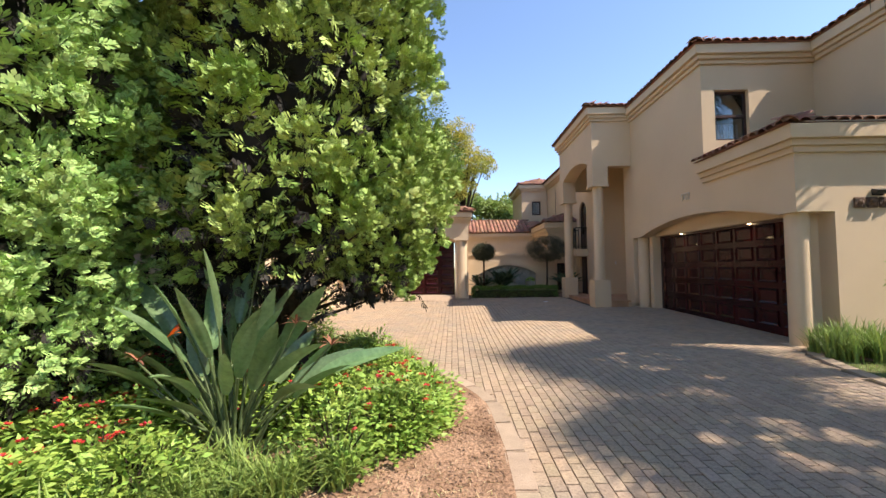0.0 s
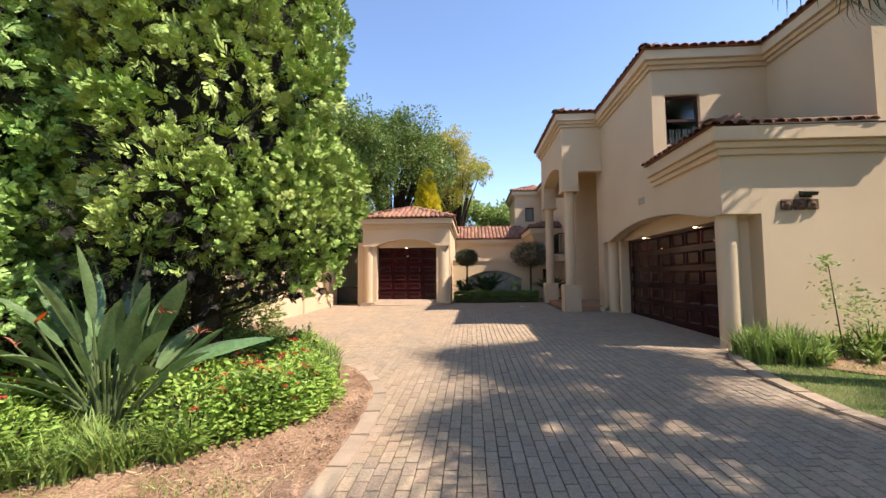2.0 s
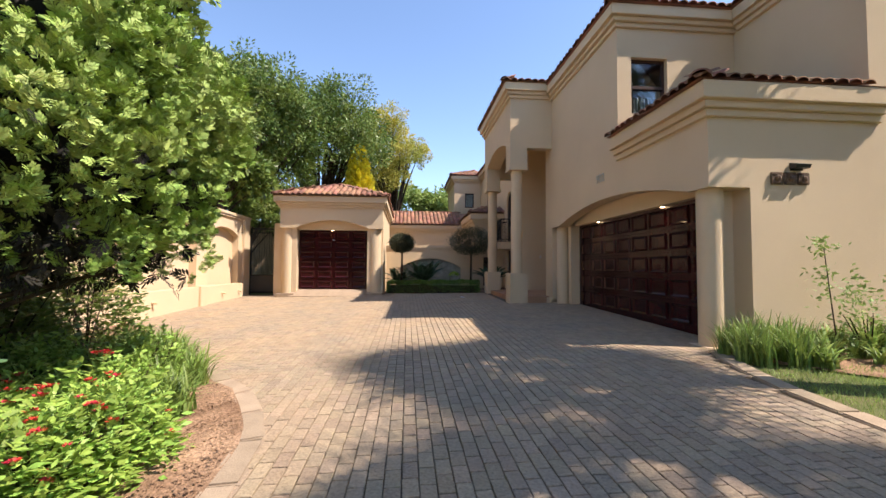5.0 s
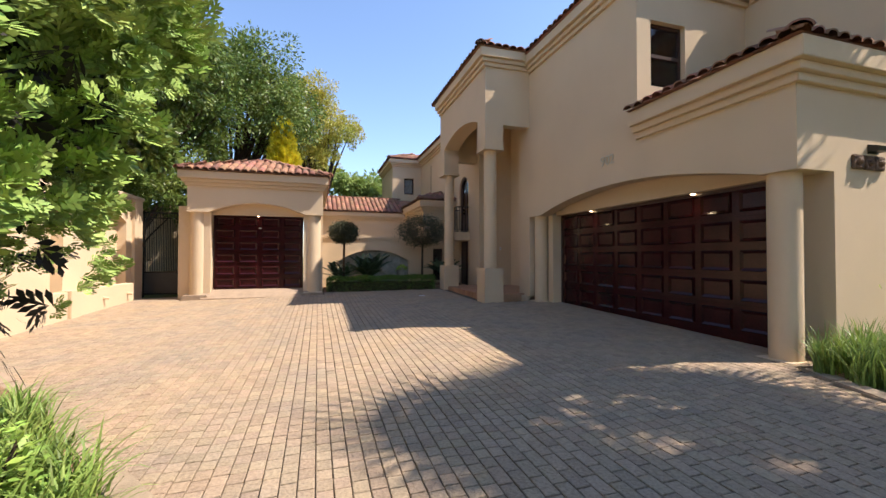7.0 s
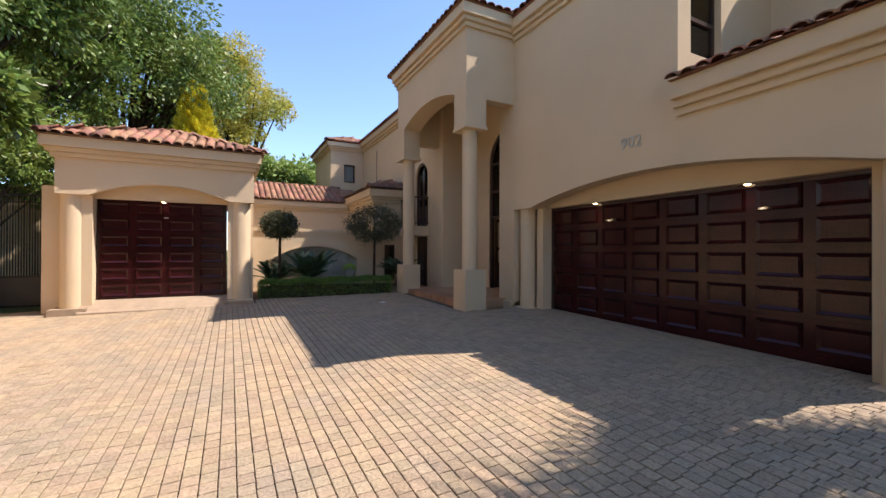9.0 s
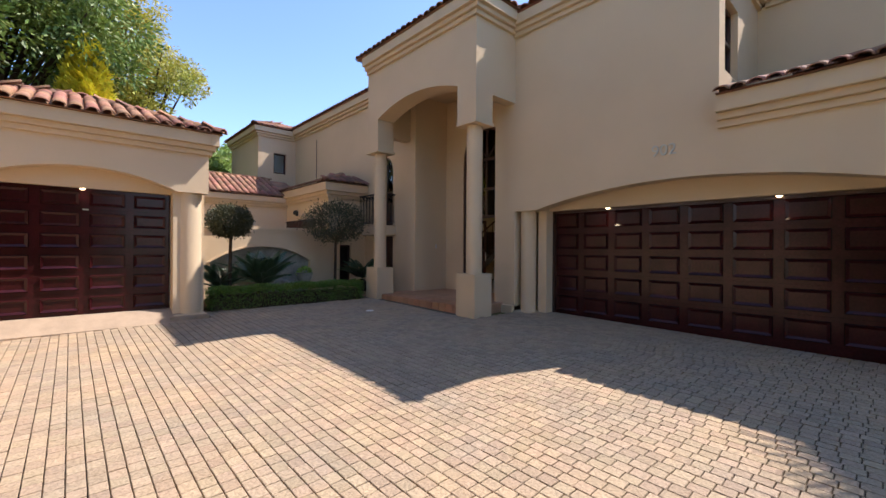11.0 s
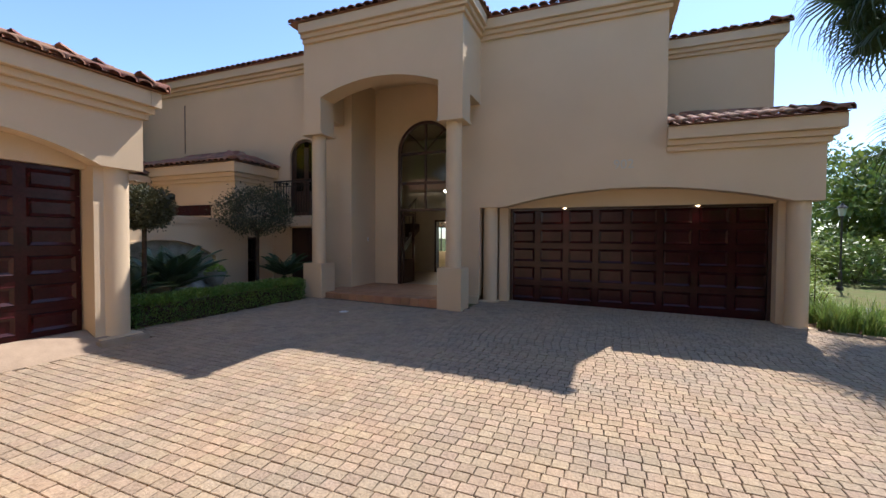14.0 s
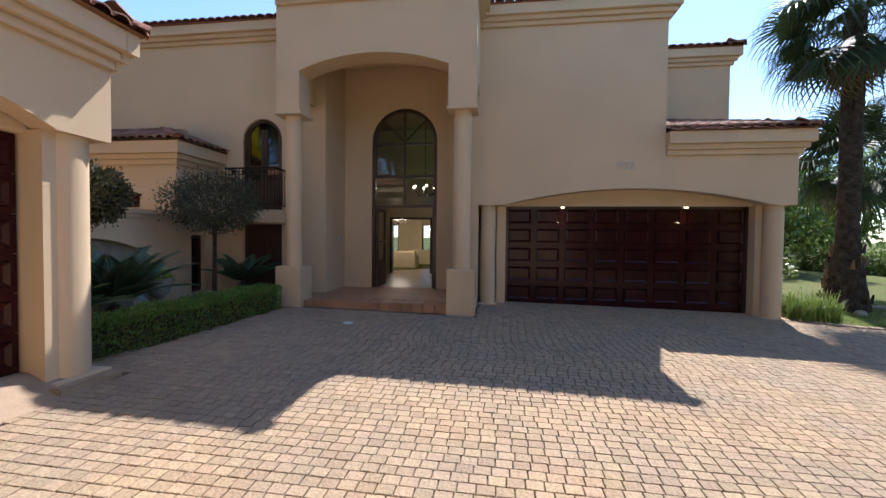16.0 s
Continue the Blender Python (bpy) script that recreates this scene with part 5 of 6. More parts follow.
# ---- palms ----
def fan_frond():
    """A fan palm leaf: a stalk along y and a pleated fan of drooping blades."""
    v, q = [], []
    def strip(pts, w):
        k = len(v)
        n = len(pts)
        for i, (p, ww) in enumerate(zip(pts, w)):
            t = (Vector(pts[min(i + 1, n - 1)]) - Vector(pts[max(i - 1, 0)])).normalized()
            s_ = t.cross(Vector((0, 0, 1)))
            s_ = s_.normalized() if s_.length > 1e-3 else Vector((1, 0, 0))
            for e in (-1, 1):
                v.append(tuple(Vector(p) + s_ * e * ww))
        for i in range(n - 1):
            q.append((k + 2 * i, k + 2 * i + 1, k + 2 * i + 3, k + 2 * i + 2))
    strip([(0, 0, 0), (0, 0.45, 0.03), (0, 0.9, 0)], [0.03, 0.022, 0.016])
    for k in range(31):
        a = radians(-130 + 260 * k / 30)
        l = 0.95 - 0.2 * abs(k - 15) / 15 + 0.06 * math.sin(7.3 * k)
        dx, dy = math.sin(a), math.cos(a)
        strip([(0, 0.9, 0), (0.4 * l * dx, 0.9 + 0.4 * l * dy, 0.02), (0.74 * l * dx, 0.9 + 0.74 * l * dy, -0.07), (0.92 * l * dx, 0.9 + 0.92 * l * dy, -0.28), (0.99 * l * dx, 0.9 + 0.99 * l * dy, -0.55)], [0.006, 0.03, 0.017, 0.009, 0.002])
    return v, q


FROND_V, FROND_Q = fan_frond()
FROND_MESH, DRYFROND_MESH = bpy.data.meshes.new("frond"), bpy.data.meshes.new("dry_frond")
for m_, mm in ((FROND_MESH, PALMLEAF), (DRYFROND_MESH, PALMDRY)):
    m_.from_pydata(FROND_V, [], FROND_Q)
    m_.materials.append(mm)


def palm(at, height, r0, r1, fronds, size, label, seed, dry=8):
    r_ = random.Random(seed)
    g0 = gz(*at)
    top = empty("palm_tree", (at[0], at[1], g0))
    bm = bmesh.new()
    prof = []
    n = 40
    for k in range(n + 1):
        t = k / n
        base = r1 + (r0 - r1) * max(0.0, 1 - 3.2 * t) ** 1.6
        prof.append((base + (0.012 if k % 2 else 0), t * height - 0.1))
    lathe(bm, (at[0], at[1], g0), prof, 18)
    part("trunk", bm, PALMBARK, top)
    for k in range(int(46 * r0 / 0.5)):
        a, z = r_.uniform(0, 6.28), r_.uniform(0.15, 1.7)
        rr = r1 + (r0 - r1) * max(0.0, 1 - 3.2 * z / height) ** 1.6
        p = Vector((at[0] + rr * math.cos(a), at[1] + rr * math.sin(a), g0 + z))
        o = Vector((math.cos(a), math.sin(a), 0))
        part("leaf_boot", tube(bmesh.new(), p - Vector((0, 0, 0.05)), p + o * 0.05 + Vector((0, 0, 0.16)), 0.05, 0.015, 6), PALMDRY if k % 3 == 0 else PALMBARK, top)
    crown_at = Vector((at[0], at[1], g0 + height - 0.15))
    for k in range(fronds + dry):
        a = k * 2.39996 + r_.uniform(-0.2, 0.2)
        t = k / fronds
        tilt = radians(80 - 125 * min(t, 1.0) + r_.uniform(-8, 8)) if k < fronds else radians(-65 + r_.uniform(-12, 12))
        ob = new("frond", FROND_MESH if k < fronds else DRYFROND_MESH)
        ob.parent = top
        ob.matrix_parent_inverse = top.matrix_basis.inverted()
        s_ = size * r_.uniform(0.85, 1.1) * (0.9 if k < fronds else 0.6)
        ob.matrix_basis = Matrix.Translation(crown_at - Vector((0, 0, 0.5 * min(t, 1.2)))) @ Euler((tilt, 0, a), "XYZ").to_matrix().to_4x4() @ pose(0, 0, 0, 0, r_.uniform(-25, 25), 0) @ Matrix.Diagonal((s_, s_, s_, 1))
    return tagged(top, label, "palm tree", "palms on the lawn")


palm((8.15, 4.95), 7.1, 0.48, 0.2, 33, 1.32, "tall fan palm with a rough dark trunk on the lawn", 11, 10)
palm((10.95, 2.85), 4.3, 0.4, 0.2, 34, 1.2, "shorter fan palm behind the tall one", 12, 5)
palm((9.3, 1.6), 8.6, 0.45, 0.21, 24, 1.36, "tall fan palm shading the driveway", 13, 8)
palm((8.0, -1.0), 8.2, 0.45, 0.21, 22, 1.4, "tall fan palm near the street", 14, 8)
for k in range(9):
    a = 0.7 * k
    x, y = 8.15 + 0.85 * math.cos(a), 4.95 + 0.85 * math.sin(a)
    bm = ball(bmesh.new(), (x, y, gz(x, y) + 0.03), 0.14, 8, 0.6)
    for v_ in bm.verts:
        v_.co += 0.05 * noise.noise_vector(v_.co * 6)
    tagged(part("garden_rock", bm, STONE), "rounded grey rock at the foot of the palm", "rock", "palm rocks")


# ---- strap-leaved tufts ----
def blade_tuft(name, n, length, width, spread, mat_, seed):
    """One tuft of arching strap leaves as a mesh."""
    r_ = np.random.default_rng(seed)
    seg = 5
    v, q = [], []
    for i in range(n):
        a = r_.uniform(0, 6.28)
        l = length * r_.uniform(0.6, 1.1)
        lean = spread * r_.uniform(0.3, 1.2)
        bx, by = r_.normal(0, 0.05, 2)
        w = width * r_.uniform(0.7, 1.2)
        k = len(v)
        for s_ in range(seg + 1):
            t = s_ / seg
            out = lean * t ** 1.8 * l
            up = l * (t - 0.5 * lean * t ** 2.6)
            ww = w * (1 - t) ** 0.6 if t > 0.3 else w
            px, py = bx + out * math.cos(a), by + out * math.sin(a)
            v.append((px - ww * math.sin(a), py + ww * math.cos(a), up))
            v.append((px + ww * math.sin(a), py - ww * math.cos(a), up))
        for s_ in range(seg):
            q.append((k + 2 * s_, k + 2 * s_ + 1, k + 2 * s_ + 3, k + 2 * s_ + 2))
    me = bpy.data.meshes.new(name)
    me.from_pydata(v, [], q)
    me.materials.append(mat_)
    return me


TUFTS = [blade_tuft("grass_tuft", 42, 0.46, 0.011, 0.8, GRASSLEAF, 100 + k) for k in range(4)]
LILIES = [blade_tuft("lily_clump", 26, 0.62, 0.036, 0.75, GRASSLEAF, 110 + k) for k in range(3)]
STRAPS = [blade_tuft("strap_clump", 44, 0.72, 0.014, 0.5, GRASSLEAF, 120 + k) for k in range(3)]
rt = random.Random(5)


def tuft(meshes, name, x, y, s_, label, category, group):
    ob = new(name, rt.choice(meshes))
    ob.matrix_world = Matrix.Translation((x, y, gz(x, y) - 0.02)) @ pose(0, 0, 0, 0, 0, rt.uniform(0, 360)) @ Matrix.Diagonal((s_, s_, s_, 1))
    return tagged(ob, label, category, group, "stuff")


for k in range(34):
    x = -2.0 + 1.7 * rt.random()
    y = float(np.interp(x, [-2.0, -1.5, -0.9, -0.3], [2.4, 2.75, 3.0, 3.3])) + 0.25 * rt.random()
    tuft(TUFTS, "grass_tuft", x, y, rt.uniform(0.75, 1.1), "tuft of green strap grass edging the bed", "ornamental grass", "bed edging tufts")
for k in range(16):
    x, y = -2.0 + 1.1 * rt.random(), 2.95 + 0.6 * rt.random()
    tuft(TUFTS, "grass_tuft", x, y, rt.uniform(0.8, 1.15), "tuft of green strap grass edging the bed", "ornamental grass", "bed edging tufts")
for k in range(40):
    y = 5.3 + 3.6 * rt.random()
    x = west(y) - 0.45 - 0.5 * rt.random()
    tuft(TUFTS, "grass_tuft", x, y, rt.uniform(0.8, 1.15), "tuft of green strap grass edging the bed", "ornamental grass", "bed edging tufts")
for k in range(26):
    y = 6.3 + 2.0 * rt.random()
    x = west(y) - 0.12 - 0.3 * rt.random()
    tuft(TUFTS, "grass_tuft", x, y, rt.uniform(0.95, 1.25), "tuft of green strap grass edging the bed", "ornamental grass", "bed edging tufts")
for k in range(26):
    x, y = 6.15 + 3.0 * rt.random(), 6.55 + 0.6 * rt.random()
    tuft(STRAPS if x < 7.1 else LILIES, "strap_clump" if x < 7.1 else "lily_clump", x, y, rt.uniform(0.6, 0.85) if x < 7.1 else rt.uniform(0.6, 0.9), "green strap-leaved clump against the garage wall" if x < 7.1 else "broad-leaved lily clump along the garage wall", "plant", "garage wall plants")
for k in range(12):
    x, y = 6.7 + 2.4 * rt.random(), 6.15 + 0.35 * rt.random()
    tuft(LILIES, "lily_clump", x, y, rt.uniform(0.5, 0.7), "broad-leaved lily clump along the garage wall", "plant", "garage wall plants")


# ---- leafy shrubs ----
def leaf_mound(name, at, rx, ry, h, n, size, mat_, label, category, group, seed, flowers=0, flower_mat=None):
    r_ = np.random.default_rng(seed)
    g0 = gz(at[0], at[1])
    top = empty(name, (at[0], at[1], g0))
    u = unit(r_.normal(0, 1, (n, 3)))
    u[:, 2] = np.abs(u[:, 2])
    bump = 1 + 0.16 * np.sin(7 * u[:, 0] + seed) * np.sin(6 * u[:, 1] + 2 * seed)
    rad = r_.uniform(0.6, 1.03, n) * bump
    loc = np.array([at[0], at[1], g0]) + u * rad[:, None] * np.array([rx, ry, h])
    loc[:, 2] += 0.02
    d = unit(u * np.array([1, 1, 0.4]) + r_.normal(0, 0.6, (n, 3)))
    d[:, 2] = np.abs(d[:, 2]) * 0.7 - 0.1
    fan("foliage", LEAF_V, LEAF_Q, frames_along(d, r_.normal(0, 0.5, n), r_.uniform(0.7, 1.3, n) * size), loc, mat_, top, "", "stuff")
    bm = bmesh.new()
    for k in range(9):
        a, e = r_.uniform(0, 6.28), r_.uniform(0.3, 0.85)
        tube(bm, (at[0], at[1], g0 - 0.05), (at[0] + e * rx * math.cos(a), at[1] + e * ry * math.sin(a), g0 + h * (1 - 0.5 * e)), 0.012, 0.005, 5, False)
    part("branchwork", bm, BARK, top, "", False)
    for k in range(flowers):
        a, e = r_.uniform(0, 6.28), r_.uniform(0.0, 0.95)
        px, py = at[0] + e * rx * math.cos(a), at[1] + e * ry * math.sin(a)
        pz = g0 + h * math.sqrt(max(0.05, 1 - e * e)) * 1.05 + 0.03
        m = 14
        ang = r_.uniform(0, 6.28, m)
        rr = r_.uniform(0.2, 1, m) * 0.024
        fl_ = np.stack([px + rr * np.cos(ang), py + rr * np.sin(ang), pz + 0.018 * (1 - (rr / 0.024) ** 2)], 1)
        dd = np.stack([np.cos(ang), np.sin(ang), np.full(m, 0.6)], 1)
        fan("flower_head", leaf_shape(1, 0.8)[0], LEAF_Q, frames_along(dd, r_.uniform(-0.5, 0.5, m), np.full(m, 0.026)), fl_, flower_mat, top)
    return tagged(top, label, category, group)


for k, (x, y, h_) in enumerate(PARK):
    leaf_mound("park_shrub", (x, y), 1.2 + 0.3 * h_, 1.2, h_, 1500, 0.19, LEAFDARK if k % 3 else BAMBOO, "leafy green shrub at the far side of the lawn", "shrub", "far lawn shrubs", 600 + k)
rb = random.Random(8)


def bed_front(x):
    """The front edge of the planted ground cover."""
    return float(np.interp(x, [-4, -2.8, -2.0, -1.5, -0.9, -0.3, 0.1, 0.4], [1.8, 1.95, 2.4, 2.85, 3.1, 3.4, 3.9, 4.4]))


for k in range(92):
    for _ in range(200):
        x, y = rb.uniform(-3.7, 0.3), rb.uniform(2.1, 6.6)
        if x < west(y) - 0.55 and y > bed_front(x) + 0.2 and math.hypot(x + 1.45, y - 3.85) > (0.75 if y < 3.9 else 0.4) and not (y > 5.4 and x < -2.4):
            break
    shade = y > 5.4
    leaf_mound("flowering_shrub", (x, y), rb.uniform(0.3, 0.44), rb.uniform(0.3, 0.44), rb.uniform(0.42, 0.6), 900, 0.07, BEDLEAF, "low leafy shrub with small red flower heads", "shrub", "flowering bed shrubs", 200 + k, 0 if shade else rb.randint(2, 6), REDPETAL)
# Added dark shrubs standing in for the deep shade behind the conifers.
for k, (x, y, rr_, hh) in enumerate(((-2.7, 7.0, 0.8, 1.7), (-3.5, 6.2, 0.8, 1.8), (-2.6, 8.3, 0.8, 1.4), (-3.5, 7.8, 0.8, 1.9), (-3.9, 5.4, 0.8, 1.6))):
    leaf_mound("shade_fill_shrub", (x, y), rr_, rr_, hh, 2600, 0.11, LEAFDARK, "dark leafy shrub added to stand in for shade behind the conifers", "shrub", "shade shrubs", 500 + k)
leaf_mound("dry_shrub", (-3.45, 8.95), 0.6, 0.6, 1.4, 2400, 0.07, BROWNLEAF, "half-withered brown shrub at the foot of the conifers", "shrub", "", 520)
for k in range(14):
    tuft(STRAPS, "strap_clump", 6.2 + 1.0 * rt.random(), 6.35 + 0.7 * rt.random(), rt.uniform(0.75, 1.0), "green strap-leaved clump against the garage wall", "plant", "garage wall plants")
for k, (x, y, s_) in enumerate(((8.05, 6.7, 0.5), (8.5, 6.6, 0.4), (9.0, 6.3, 0.45))):
    leaf_mound("garden_shrub", (x, y), s_ * 0.8, s_ * 0.7, s_ * 1.5, 500, 0.07, BAMBOO, "loose pale green shrub against the garage wall", "shrub", "garage wall shrubs", 400 + k)
sap = empty("rose_sapling", (7.7, 6.8, gz(7.7, 6.8)))
part("stem", tube(bmesh.new(), (7.75, 6.8, -0.3), (7.62, 6.85, 1.3), 0.012, 0.006, 6), BARK, sap)
r_ = np.random.default_rng(77)
loc = np.concatenate([r_.normal((7.62, 6.85, 1.32), (0.1, 0.08, 0.05), (70, 3)), r_.normal((7.6, 6.83, 0.95), (0.12, 0.08, 0.08), (40, 3)), r_.normal((7.9, 6.75, 0.7), (0.2, 0.12, 0.12), (160, 3))])
fan("leaves", LEAF_V, LEAF_Q, frames_along(r_.normal(0, 1, (len(loc), 3)), r_.uniform(-3, 3, len(loc)), r_.uniform(0.05, 0.09, len(loc))), loc, BAMBOO, sap)
tagged(sap, "thin rose sapling with pale leaves by the wall", "shrub")

# ---- hedge, topiary, cycads, urn before the garden wall ----
hedge = empty("box_hedge", (3.0, 17.6, 0))
HA, HB = Vector((1.35, 17.85)), Vector((4.78, 17.45))
hd = (HB - HA).normalized()
hn_ = Vector((-hd.y, hd.x))
core = [HA - hn_ * 0.13, HB - hn_ * 0.13, HB + hn_ * 0.13, HA + hn_ * 0.13]
part("core", slab(bmesh.new(), [(p.x, p.y) for p in core], "z", -0.15, 0.3), BARK, hedge)
n = 20000
r_ = np.random.default_rng(41)
t, u, z = r_.uniform(0, 1, n), r_.uniform(-1, 1, n), r_.uniform(0, 1, n)
side = r_.uniform(0, 1, n)
uu = np.where(side < 0.4, np.sign(u) * r_.uniform(0.72, 1.06, n), u)
zz = np.where(side < 0.4, z, r_.uniform(0.78, 1.05, n))
tt = np.where(side > 0.93, np.where(t < 0.5, r_.uniform(-0.02, 0.02, n), r_.uniform(0.98, 1.02, n)), t)
zz = np.where(side > 0.93, z, zz) + 0.04 * np.sin(tt * 25)
L = (HB - HA).length
px = HA.x + hd.x * L * tt + hn_.x * 0.24 * uu
py = HA.y + hd.y * L * tt + hn_.y * 0.24 * uu
loc = np.stack([px, py, 0.02 * (px - 6.9) + 0.02 * (py - 12.9) + 0.44 * zz], 1)
d = np.stack([hn_.x * uu, hn_.y * uu, 0.5 + zz], 1) + r_.normal(0, 0.7, (n, 3))
fan("foliage", LEAF_V, LEAF_Q, frames_along(d, r_.uniform(-3, 3, n), r_.uniform(0.03, 0.055, n)), loc, HEDGELEAF, hedge, "", "stuff")
tagged(hedge, "low clipped dark green box hedge", "hedge")
tagged(sheet("garden_soil", 17.6, 19.6, 0.2, lambda y: 1.2, lambda y: 6.3, 0.0, MULCH, 0.03, 16), "dark soil of the bed behind the hedge", "soil", kind="structure")


def topiary(at, z, r, label, seed, squash=0.8):
    r_ = np.random.default_rng(seed)
    top = empty("topiary_tree", (at[0], at[1], gz(*at)))
    bm = tube(bmesh.new(), (at[0], at[1], gz(*at) - 0.1), (at[0] + 0.02, at[1], z - 0.5 * r), 0.045, 0.035, 8)
    part("trunk", bm, BARK, top)
    bm = bmesh.new()
    for k in range(10):
        a = 0.63 * k
        tube(bm, (at[0] + 0.02, at[1], z - 0.6 * r), (at[0] + 0.7 * r * math.cos(a), at[1] + 0.7 * r * math.sin(a), z + 0.25 * r * math.sin(3 * a)), 0.016, 0.006, 5, False)
    part("branchwork", bm, BARK, top)
    n = 8500
    u = unit(r_.normal(0, 1, (n, 3)))
    rr = r * r_.uniform(0.12, 1, n) ** 0.4 * (1 + 0.1 * np.sin(9 * u[:, 0]) * np.sin(8 * u[:, 1] + 1)) * (1 + 0.18 * (r_.uniform(0, 1, n) > 0.93))
    loc = np.array([at[0], at[1], z]) + u * rr[:, None] * np.array([1, 1, squash])
    d = unit(u + r_.normal(0, 0.7, (n, 3)))
    fan("foliage", LEAF_V, LEAF_Q, frames_along(d, r_.uniform(-3, 3, n), r_.uniform(0.04, 0.07, n)), loc, TOPIARY, top, "", "stuff")
    return tagged(top, label, "topiary tree", "topiary trees")


topiary((4.67, 18.56), 2.08, 0.88, "clipped ball-headed tree in the shade of the house", 42, 0.66)
topiary((1.84, 18.2), 1.95, 0.48, "clipped ball-headed tree half in the sun", 43, 0.78)


def cycad(at, r, n, label, seed):
    r_ = random.Random(seed)
    g0 = gz(*at)
    top = empty("cycad", (at[0], at[1], g0))
    part("trunk", lathe(bmesh.new(), (at[0], at[1], g0), [(0.12, -0.1), (0.15, 0.1), (0.12, 0.28), (0.05, 0.36)], 12), PALMBARK, top)
    for k in range(n):
        a, e = k * 2.4 + r_.uniform(-0.2, 0.2), radians(r_.uniform(28, 84))
        l = r * r_.uniform(0.85, 1.1)
        v, q = [], []
        c, sn = math.cos(a), math.sin(a)
        def put(o, s2, z):
            v.append((at[0] + o * c - s2 * sn, at[1] + o * sn + s2 * c, g0 + 0.36 + z))
            return len(v) - 1
        last = None
        for s_ in range(28):
            t = s_ / 27
            out, up = l * (math.cos(e) * t + 0.18 * t * t), l * (math.sin(e) * t - 0.3 * t * t)
            here = put(out, -0.008, up), put(out, 0.008, up)
            if last:
                q.append((last[0], last[1], here[1], here[0]))
            last = here
            if s_ < 2:
                continue
            w = 0.19 * math.sin(math.pi * min(1, t * 0.9 + 0.1)) * (r / 0.9) + 0.02
            for sd_, root in ((-1, here[0]), (1, here[1])):
                q.append((root, put(out + 0.05, sd_ * w * 0.45, up + 0.035), put(out + 0.13, sd_ * w, up + 0.03), put(out + 0.025, sd_ * w * 0.5, up + 0.01)))
        me = bpy.data.meshes.new("frond")
        me.from_pydata(v, [], q)
        me.materials.append(CYCAD)
        ob = new("frond", me)
        ob.parent = top
        ob.matrix_parent_inverse = top.matrix_basis.inverted()
    return tagged(top, label, "cycad", "cycads behind the hedge")


cycad((2.75, 18.75), 1.15, 30, "dark green cycad with arching fronds before the niche", 51)
cycad((1.75, 18.6), 0.8, 18, "dark green cycad at the foot of the ball-headed tree", 52)
cycad((5.55, 18.55), 0.85, 20, "dark green cycad under the balcony", 53)
urn = empty("garden_urn", (4.05, 19.2, 0.05))
part("pedestal", boxes((3.9, 4.2, 19.05, 19.35, -0.1, 0.12), bev=0.01), STONE, urn)
part("bowl", lathe(bmesh.new(), (4.05, 19.2, 0.12), [(0.12, 0), (0.06, 0.06), (0.05, 0.16), (0.14, 0.24), (0.2, 0.36), (0.23, 0.5), (0.25, 0.53), (0.2, 0.53), (0.17, 0.46)], 20), STONE, urn)
r_ = np.random.default_rng(55)
n = 260
u = unit(r_.normal(0, 1, (n, 3)))
u[:, 2] = np.abs(u[:, 2])
fan("plant", LEAF_V, LEAF_Q, frames_along(u + r_.normal(0, 0.3, (n, 3)), r_.uniform(-3, 3, n), r_.uniform(0.06, 0.1, n)), np.array([4.05, 19.2, 0.6]) + u * 0.17, BEDLEAF, urn, "small green plants")
tagged(urn, "grey stone urn planted with green leaves", "urn")
rock = empty("rock_fountain", (3.1, 19.5, 0.1))
for k in range(8):
    x, z = 2.3 + 0.21 * k, 0.18 + 0.3 * math.sin(math.pi * (k + 0.5) / 8) * (1 + 0.3 * (k % 2))
    bm = ball(bmesh.new(), (x, 19.45, z * 0.6), 0.28, 10, 1.0)
    for v_ in bm.verts:
        v_.co += 0.09 * noise.noise_vector(v_.co * 3.5)
    part("boulder", bm, STONE, rock)
tagged(rock, "grey rock water feature in the wall niche", "fountain")
tagged(part("niche_stone", slab(bmesh.new(), [(1.76, -0.3)] + arc(1.76, 4.39, 0.97, 0.4) + [(4.39, -0.3)], "y", 19.705, 19.716), STONE), "mottled grey stone lining of the niche", "stone lining", kind="structure")


# ---- strelitzia ----
def paddle(bm, base, mid, tip, width, fold=0.25, roll=0.0):
    """A long pointed paddle leaf from base over mid to tip."""
    base, mid, tip = Vector(base), Vector(mid), Vector(tip)
    n = 9
    rows = []
    for k in range(n + 1):
        t = k / n
        p = base * (1 - t) ** 2 + mid * 2 * t * (1 - t) + tip * t * t
        d = ((mid - base) * (1 - t) + (tip - mid) * t).normalized()
        s_ = d.cross(Vector((0, 0, 1)))
        s_ = s_.normalized() if s_.length > 0.05 else Vector((1, 0, 0))
        s_ = Matrix.Rotation(roll, 3, d) @ s_
        up = s_.cross(d)
        w = width * (math.sin(math.pi * min(1.0, 0.06 + 0.94 * t) ** 0.8) ** 0.75 if k < n else 0.01) + 0.004
        rows.append([bm.verts.new(p + s_ * e * w + up * (abs(e) * w * fold)) for e in (-1, -0.5, 0, 0.5, 1)])
    for a, b in zip(rows, rows[1:]):
        for k in range(4):
            bm.faces.new((a[k], a[k + 1], b[k + 1], b[k]))
    return bm


